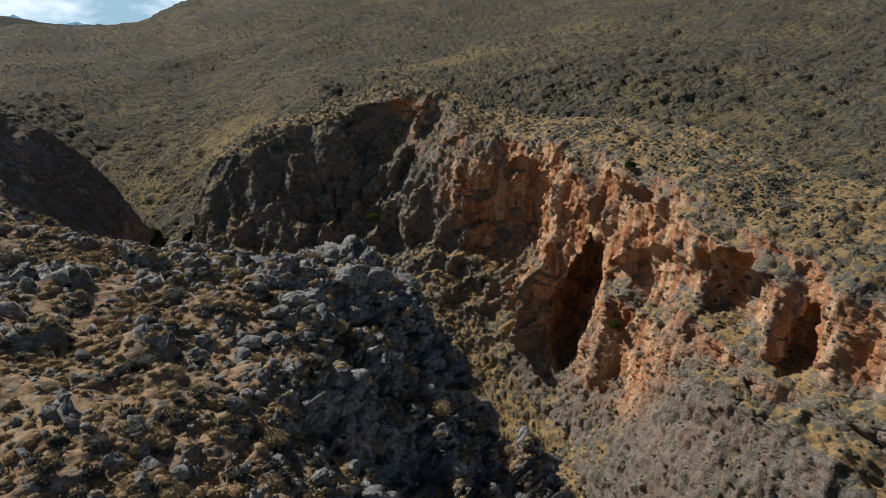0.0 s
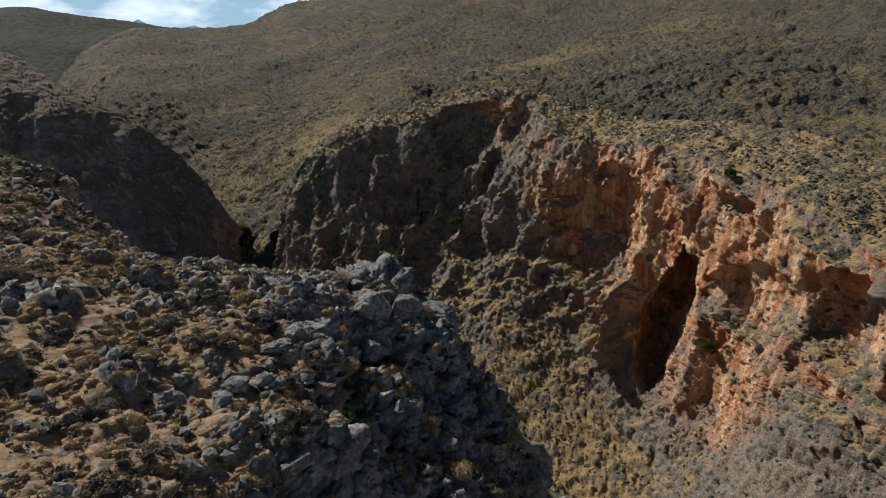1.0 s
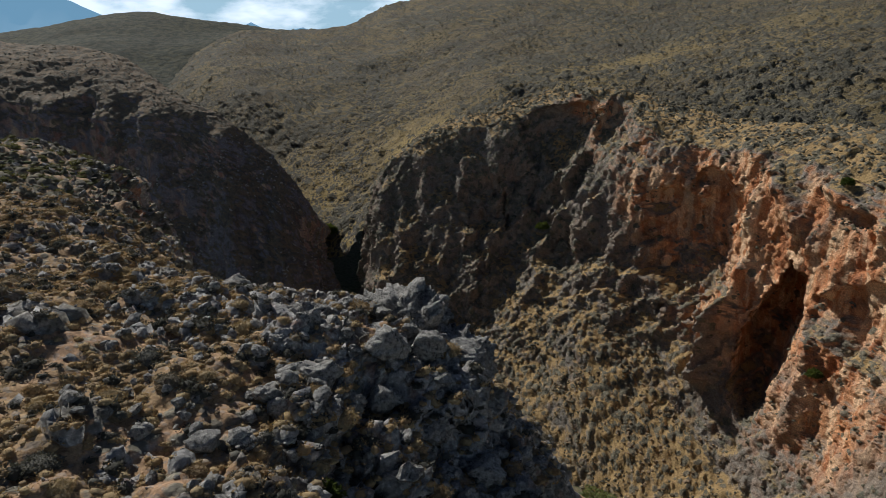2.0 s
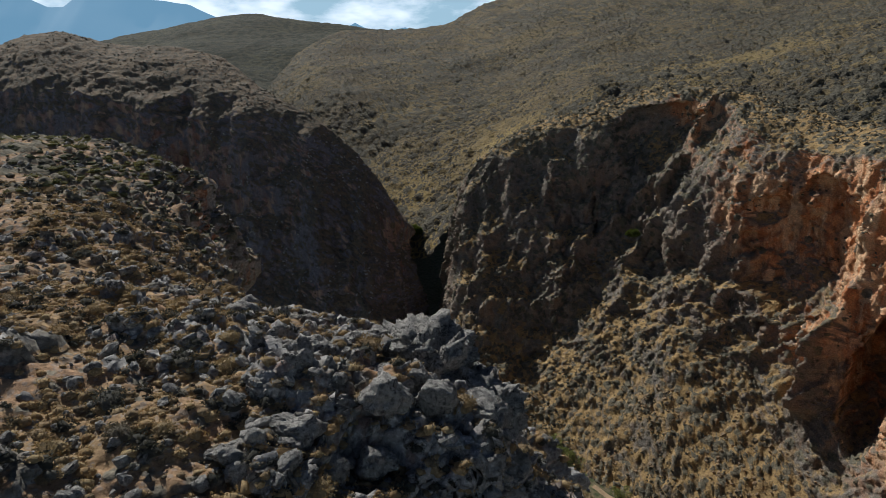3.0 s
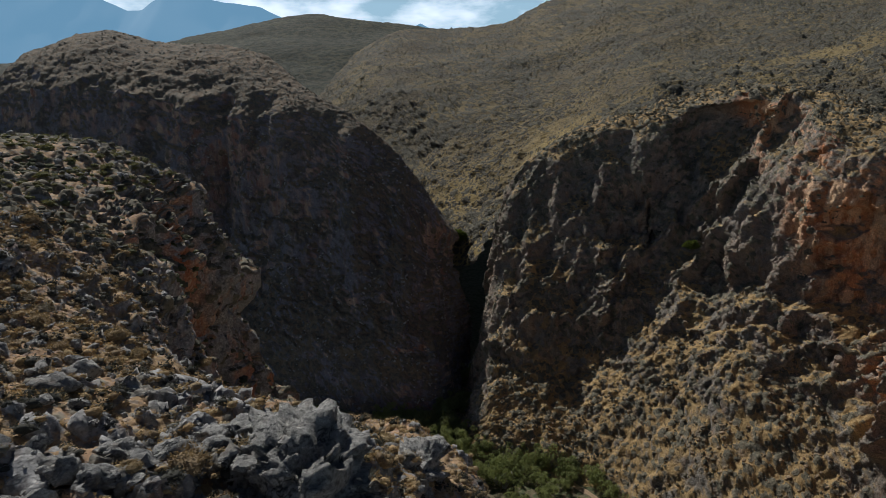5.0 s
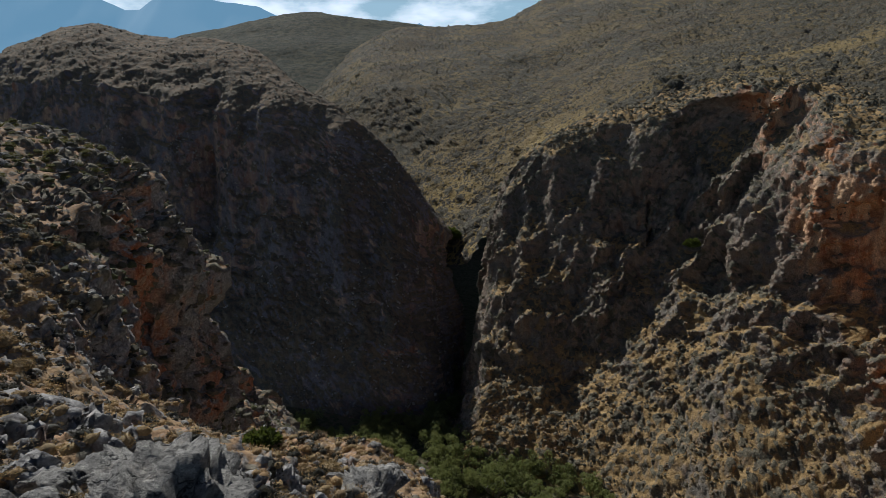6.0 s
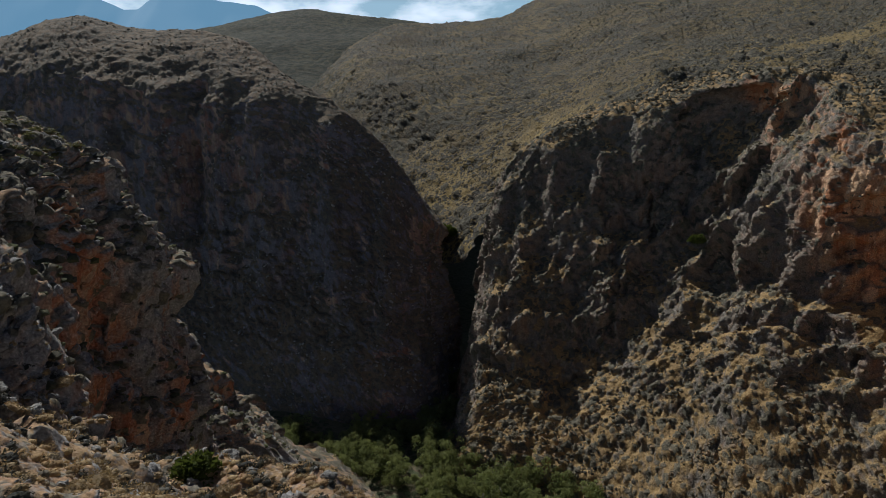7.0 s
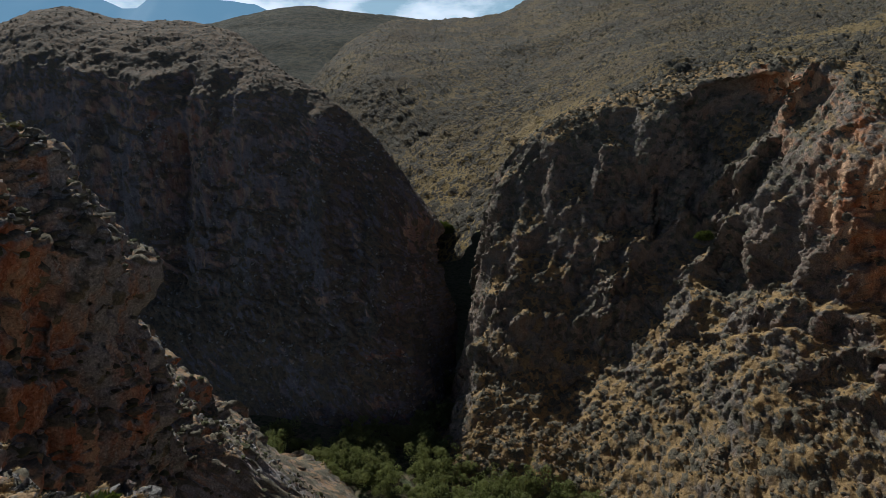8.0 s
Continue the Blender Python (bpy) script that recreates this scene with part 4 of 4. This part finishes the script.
rim_p, rim_n = scatter(west, 92, rim_weight, 323)
for i, p in enumerate(rim_p):
    boulder(p[0], p[1], 1.0 + 1.3 * (i * 0.618 % 1) ** 2, i % 24, 0.2, 0.95)
loose_p, loose_n = scatter(west, 150, spur_weight, 301)
for i, p in enumerate(loose_p):
    boulder(p[0], p[1], 0.65 + 0.9 * (i * 0.618 % 1) ** 2.5, 12 + i % 12, 0.3, 0.85, "weathered grey limestone rock among dry scrub")

chip_shapes = [stone_shape(1, 240 + i, 0.35) for i in range(14)]
stone_shapes = [stone_shape(2, 200 + i, 0.45) for i in range(18)]
p, n = scatter(west, 1400, spur_weight, 302)
size = 0.2 + 0.4 * rng.random(len(p)) ** 2.0
merged("loose_rocks", stone_shapes, p + np.array([0, 0, 0.22]) * size[:, None], size, grey_stone, 317, "broken grey limestone rocks crowded over the plateau", "rocks", 1.0, tilt=0.3)
p, n = scatter(west, 4500, spur_weight, 318)
size = 0.07 + 0.17 * rng.random(len(p)) ** 2.0
merged("loose_stones", chip_shapes, p + np.array([0, 0, 0.25]) * size[:, None], size, grey_stone, 303, "small grey limestone rocks strewn over the plateau", "stones", tilt=0.4)


def crag_weight(p, n):
    inside = (p[:, 0] > -16) & (p[:, 0] < 18) & (p[:, 1] > -4) & (p[:, 1] < 84) & (p[:, 2] > -52)
    inside = inside & ((p[:, 1] < 47) | (p[:, 1] > 74) | (p[:, 2] < -34))
    return inside * np.clip(0.75 - n[:, 2], 0, 0.5) * (0.3 + patchy(p, 6, -0.2, 0.2, 63))


p, n = scatter(west, 2500, crag_weight, 325)
size = 0.2 + 0.3 * rng.random(len(p)) ** 1.8
merged("crag_stones", chip_shapes, p - n * 0.1 * size[:, None], size, grey_stone, 326, "small grey knobs and chips on the broken cliff edge", "stones", 1.1, tilt=0.4)
p, n = scatter(west, 1100, crag_weight, 319)
size = 0.3 + 0.6 * rng.random(len(p)) ** 1.8
merged("crag_rocks", stone_shapes, p - n * 0.1 * size[:, None], size, grey_stone, 320, "jutting grey limestone knobs on the broken cliff edge", "rocks", 1.15, tilt=0.3)


def spur_far_weight(p, n):
    inside = (p[:, 0] > -110) & (p[:, 1] > 78) & (p[:, 1] < 175) & (p[:, 2] > -110)
    return inside * (0.3 + patchy(p, 9, -0.1, 0.25, 67)) * np.clip(n[:, 2] * 1.4 - 0.35, 0.008, 1)


p, n = scatter(west, 2600, spur_far_weight, 304)
size = 0.2 + 0.75 * rng.random(len(p)) ** 2.5
merged("loose_stones_spur", chip_shapes, p + np.array([0, 0, 0.2]) * size[:, None], size, grey_stone, 305, "grey rocks scattered on the second spur", "stones", tilt=0.4)


def bush_weight(p, n):
    inside = (p[:, 0] < 14) * (p[:, 1] < 82) * (n[:, 2] > 0.45) * fading(p)
    bench = (np.abs(p[:, 1] - 64) < 10) & (p[:, 0] > -8)
    return inside * np.where(bench, 1.0, 1) * (0.35 + patchy(p, 5, -0.2, 0.25, 71))


bush_meshes = [tri_mesh("bush", *tuft_shape(400 + i, 640, 1.0, 0.45, 0.065, 2), near_scrub_one) for i in range(8)]
bush_p, bush_n = scatter(west, 290, bush_weight, 306)
for i, p in enumerate(bush_p):
    ob = new("bush", bush_meshes[i % 8])
    s = 0.45 + 0.65 * (i * 0.618 % 1) ** 1.8
    ob.matrix_world = pose(p[0], p[1], p[2] - 0.05, 0, 0, i * 77 % 360) @ Matrix.Diagonal((s, s, s * 0.85, 1))
    tagged(ob, "dry cushion bush of grey-brown thorny twigs on stony ground", "bush", "bushes on the spur")

tufts = [tuft_shape(430 + i, 40, 1.0, 0.5, 0.14, 1) for i in range(12)]
p, n = scatter(west, 4200, bush_weight, 307)
size = 0.18 + 0.38 * rng.random(len(p)) ** 1.5
merged("low_scrub", tufts, p, size, near_scrub, 308, "low dry thorny scrub and grass tufts between the rocks", "scrub", 0.85, smooth=True)
p, n = scatter(west, 1900, bush_weight, 327)
size = 0.24 + 0.5 * rng.random(len(p)) ** 1.6
merged("dark_scrub", [tuft_shape(480 + i, 64, 1.0, 0.5, 0.15, 1) for i in range(8)], p, size, dark_scrub, 328, "dark grey-brown cushion scrub crowding the plateau", "scrub", 0.85, smooth=True)
p, n = scatter(west, 6500, bush_weight, 331)
size = 0.2 + 0.32 * rng.random(len(p)) ** 1.4
merged("dry_cushions", [tuft_shape(490 + i, 38, 1.0, 0.4, 0.14, 1) for i in range(8)], p, size, tan_scrub, 332, "round rust-tan dry grass cushions between the rocks", "scrub", 0.85, smooth=True)
p, n = scatter(west, 6000, spur_far_weight, 309)
size = 0.28 + 0.5 * rng.random(len(p)) ** 1.5
merged("low_scrub_spur", [cushion_shape(460 + i, 1) for i in range(8)], p, size, spur_scrub, 310, "grey-brown scrub cushions on the second spur", "scrub", 0.8)



def fresh_weight(p, n):
    return (p[:, 0] > -75) * (p[:, 0] < -33) * (p[:, 1] > 74) * (p[:, 1] < 130) * np.clip(n[:, 2] - 0.5, 0, 1) * patchy(p, 12, -0.15, 0.25, 93)


p, n = scatter(west, 520, fresh_weight, 335)
size = 0.4 + 0.5 * rng.random(len(p)) ** 1.5
merged("green_scrub", [tuft_shape(510 + i, 60, 1.0, 0.5, 0.15, 1) for i in range(6)], p, size, fresh_scrub, 336, "yellow-green scrub cushions on the second spur", "scrub", 0.7)

# ---- scrub on the far slopes ----
far_shapes = [cushion_shape(500 + i, 1) for i in range(10)]


def mound_shape(seed):
    """The least that reads as a low bush hundreds of metres away."""
    r = np.random.default_rng(seed)
    a = (np.arange(6) + r.uniform(-0.3, 0.3, 6)) * math.pi / 3
    w = r.uniform(0.75, 1.1, 6)
    v = np.concatenate([np.stack([np.cos(a) * w, np.sin(a) * w, np.full(6, -0.25)], 1), [[r.uniform(-0.2, 0.2), r.uniform(-0.2, 0.2), 0.68]]])
    return v, np.array([(i, (i + 1) % 6, 6) for i in range(6)])


mounds = [mound_shape(520 + i) for i in range(10)]


def east_weight(p, n):
    return (p[:, 1] > 20) * (p[:, 0] < 160) * np.where(p[:, 2] > -38, 2.2, np.where(p[:, 0] < 78, 1.7, np.where(p[:, 1] < 130, 1.1, 0.5))) * np.clip(n[:, 2] * 3.0 - 1.7, 0.002, 0.8) * (0.22 + patchy(p, 12, -0.15, 0.3, 73))


p, n = scatter(east, 13000, east_weight, 311)
size = 0.26 + 0.5 * rng.random(len(p)) ** 1.8
merged("slope_scrub_east", far_shapes + mounds, p, size, far_scrub, 312, "dense grey-olive scrub cushions on the scree and cliff ledges", "scrub", 0.9)


def scree_weight(p, n):
    return (p[:, 1] > 60) * (p[:, 0] < 118) * (p[:, 2] < -55) * np.clip(n[:, 2] - 0.3, 0.02, 0.5) * (0.08 + patchy(p, 9, -0.05, 0.3, 91))


p, n = scatter(east, 3000, scree_weight, 333)
size = 0.22 + 0.6 * rng.random(len(p)) ** 2.2
merged("scree_rocks", chip_shapes, p, size, scree_stone, 334, "ochre-grey rocks and ledges breaking through the scree", "rocks", tilt=0.4)


def dome_weight(p, n):
    return (p[:, 1] < 400) * np.clip(n[:, 2] * 1.4 - 0.35, 0.02, 1) * (0.3 + patchy(p, 11, -0.2, 0.3, 79))


p, n = scatter(dome, 4200, dome_weight, 313)
size = 0.2 + 0.36 * rng.random(len(p)) ** 1.8
merged("slope_scrub_dome", far_shapes, p, size, far_scrub, 314, "dark scrub cushions over the domed headland", "scrub", 0.9)


def face_weight(p, n):
    return (p[:, 1] < 330) * (p[:, 2] < -20) * (p[:, 0] > -150) * (0.2 + patchy(p, 12, -0.2, 0.3, 89))


p, n = scatter(dome, 2600, face_weight, 321)
size = 0.3 + 0.6 * rng.random(len(p)) ** 2.5
merged("face_stones", chip_shapes, p, size, grey_stone, 322, "pale stones and knobs lodged on the shaded headland", "stones", tilt=0.4)


def hill_weight(p, n):
    far = np.hypot(p[:, 0], p[:, 1])
    return (p[:, 1] > 60) * (0.2 + patchy(p, 26, -0.2, 0.25, 83)) * (1 - 0.6 * parched_grass(p)) / np.maximum(far, 200) ** 2.0


p, n = scatter(hill, 46000, hill_weight, 315)
size = (0.34 + 0.8 * rng.random(len(p)) ** 2.2) * np.clip(np.hypot(p[:, 0], p[:, 1]) / 430, 0.6, 1.6)
merged("slope_scrub_hill", mounds, p, size, hill_scrub, 316, "grey-olive scrub dotted over the hillside", "scrub", 0.9)


# ---- trees of the gorge floor ----
def leaf_crown(seed, leaves, wide, high):
    """Many small leaf sprays on uneven boughs."""
    r = np.random.default_rng(seed)
    boughs = r.normal(size=(14, 3)) * np.array([wide * 0.42, wide * 0.42, high * 0.2]) + np.array([0, 0, high * 0.62])
    rad = r.uniform(0.22, 0.42, 14) * wide
    k = r.integers(0, 14, leaves)
    d = r.normal(size=(leaves, 3))
    d /= np.linalg.norm(d, axis=1, keepdims=True)
    d[:, 2] = np.where(r.random(leaves) < 0.6, np.abs(d[:, 2]), d[:, 2])
    c = boughs[k] + d * (rad[k] * r.uniform(0.7, 1.05, leaves))[:, None]
    side, up = r.normal(size=(leaves, 3)), d + r.normal(0, 0.4, (leaves, 3))
    side = np.cross(up, side)
    side /= np.linalg.norm(side, axis=1, keepdims=True)
    fwd = np.cross(side, up)
    fwd /= np.linalg.norm(fwd, axis=1, keepdims=True)
    l = r.uniform(0.13, 0.27, leaves)[:, None]
    v = np.stack([c - side * l, c + side * l, c + fwd * l * 1.5], 1).reshape(-1, 3)
    return v, np.arange(leaves * 3).reshape(-1, 3), boughs


def trunk_shape(boughs, high):
    """A tapered trunk with a limb to each of its lower boughs."""
    vs, ts, base = [], [], 0
    runs = [(np.zeros(3) + np.array([0, 0, -0.4]), np.array([0.1, 0.05, high * 0.55]), 0.2, 0.1)]
    runs += [(np.array([0.05, 0.02, high * 0.25]), b, 0.09, 0.03) for b in boughs[:7]]
    for a, b, ra, rb in runs:
        w = (b - a) / np.linalg.norm(b - a)
        s = np.cross(w, (0.3, 0.9, 0.1))
        s /= np.linalg.norm(s)
        u = np.cross(w, s)
        ring = [np.cos(x) * s + np.sin(x) * u for x in np.arange(6) * math.pi / 3]
        vs += [a + q * ra for q in ring] + [b + q * rb for q in ring]
        for i in range(6):
            j = (i + 1) % 6
            ts += [(base + i, base + j, base + 6 + j), (base + i, base + 6 + j, base + 6 + i)]
        base += 12
    return np.array(vs), np.array(ts)


def tree(seed, wide, high, leaf_material, label):
    v, t, boughs = leaf_crown(seed, 1500, wide, high)
    base = new("tree")
    tagged(base, label, "tree", "trees on the gorge floor")
    for name, me in (("trunk", tri_mesh("trunk", *trunk_shape(boughs, high), bark, True)), ("crown", tri_mesh("crown", v, t, leaf_material))):
        ob = new(name, me)
        ob.parent = base
    return base


stock = [tree(600 + i, 3.6 + 0.5 * (i % 3), 4.6 + 0.6 * (i % 4), green_leaf, "bushy dark green tree growing on the gorge floor") for i in range(7)]
spots = []
r = np.random.default_rng(44)
# the stream bed winds from the slot to the south-east
BED = np.array([(12, 262), (8, 240), (0, 220), (8, 203), (24, 189), (40, 176), (56, 160), (66, 140), (76, 120), (78, 95), (74, 60)], float)
WIDE = [2, 4, 26, 30, 22, 14, 9, 8, 7, 6, 6]
for i in range(110):
    u = r.uniform(0, len(BED) - 1.001) if i % 3 == 0 else r.uniform(1.5, 4.6)
    k = int(u)
    c = BED[k] * (1 - u + k) + BED[k + 1] * (u - k)
    w = WIDE[k] * (1 - u + k) + WIDE[k + 1] * (u - k)
    spots.append((c[0] + r.normal(0, 0.5) * w, c[1] + r.normal(0, 0.25) * w, r.uniform(0.55, 1.15)))
for i in range(75):
    x, y = r.uniform(-40, 46), r.uniform(194, 231)
    if y < 214 - 0.3 * x and y > 186 - 0.35 * x and (x < 14 or y < 212):
        spots.append((x, y, r.uniform(0.6, 1.15)))
for i in range(26):
    spots.append((r.uniform(-42, -4), r.uniform(204, 224), r.uniform(0.6, 1.1)))
for i, (x, y, s) in enumerate(spots):
    m = pose(x, y, -109.2, 0, 0, i * 67 % 360)
    if i < len(stock):
        stock[i].matrix_world = m
        stock[i].scale = (s, s, s)
    else:
        ob = copy_thing(stock[i % len(stock)], m)
        ob.scale = (s, s, s)


# ---- green bushes that stand out ----
fresh_mesh = [tri_mesh("green_bush", *tuft_shape(700 + i, 900, 1.0, 0.5, 0.12, 3), bright_leaf) for i in range(3)]
for i, (x, y, z, size, label) in enumerate([
        (-4.2, 22.9, None, 0.85, "fresh green bush growing between grey boulders"),
        (-3.8, 72.6, -32.0, 1.7, "dark green bush at the edge of the earth bench"),
        (82, 233.5, -52, 2.4, "green bush rooted on a cliff ledge"),
        (109.5, 124.5, -66, 1.8, "green bush beside a cave mouth"),
        (121, 135, -23.5, 1.6, "green bush on the cliff rim"),
        (9, 318, -68, 4.5, "light green bush above the dark slot")]):
    ob = new("green_bush", fresh_mesh[i % 3])
    ob.matrix_world = pose(x, y, west_height(x, y) - 0.1 if z is None else z, 0, 0, 50 * i) @ Matrix.Diagonal((size, size, size, 1))
    tagged(ob, label, "bush")


# ---- footpath and the pale rock on the gorge floor ----
way_soil = land("way_soil", GREY, (0.3, 0.2, 0.13), 0.5, 0.6, (0.42, 0.30, 0.19), (0.40, 0.30, 0.18), (0.35, 0.26, 0.16), 0.9, 0.0, 0.02)
course = glide(np.array([(30, 206, 0), (36, 199, 0), (40, 192, 0), (43, 187, 0), (48, 181, 0), (53, 173, 0), (58, 164, 0)], float), np.linspace(0, 6, 60))
course[:, 2] = -109
tread = np.stack([course + np.array([w, w * 0.4, 0]) for w in (-0.8, -0.4, 0, 0.4, 0.8)])
tread[..., 2] += 0.9 * layered(tread.reshape(-1, 3), 9, 3, 0.5, 31).reshape(tread.shape[:2]) + 0.12
tagged(grid_mesh("footpath", tread, way_soil), "narrow bare earth footpath along the gorge floor", "footpath", kind="structure")
rock = new("boulder", boulder_meshes[3])
rock.matrix_world = pose(21.5, 190, -107.6, 0, 0, 40) @ Matrix.Diagonal((4.0, 3.0, 3.2, 1))
tagged(rock, "large pale rock standing among green trees", "boulder")
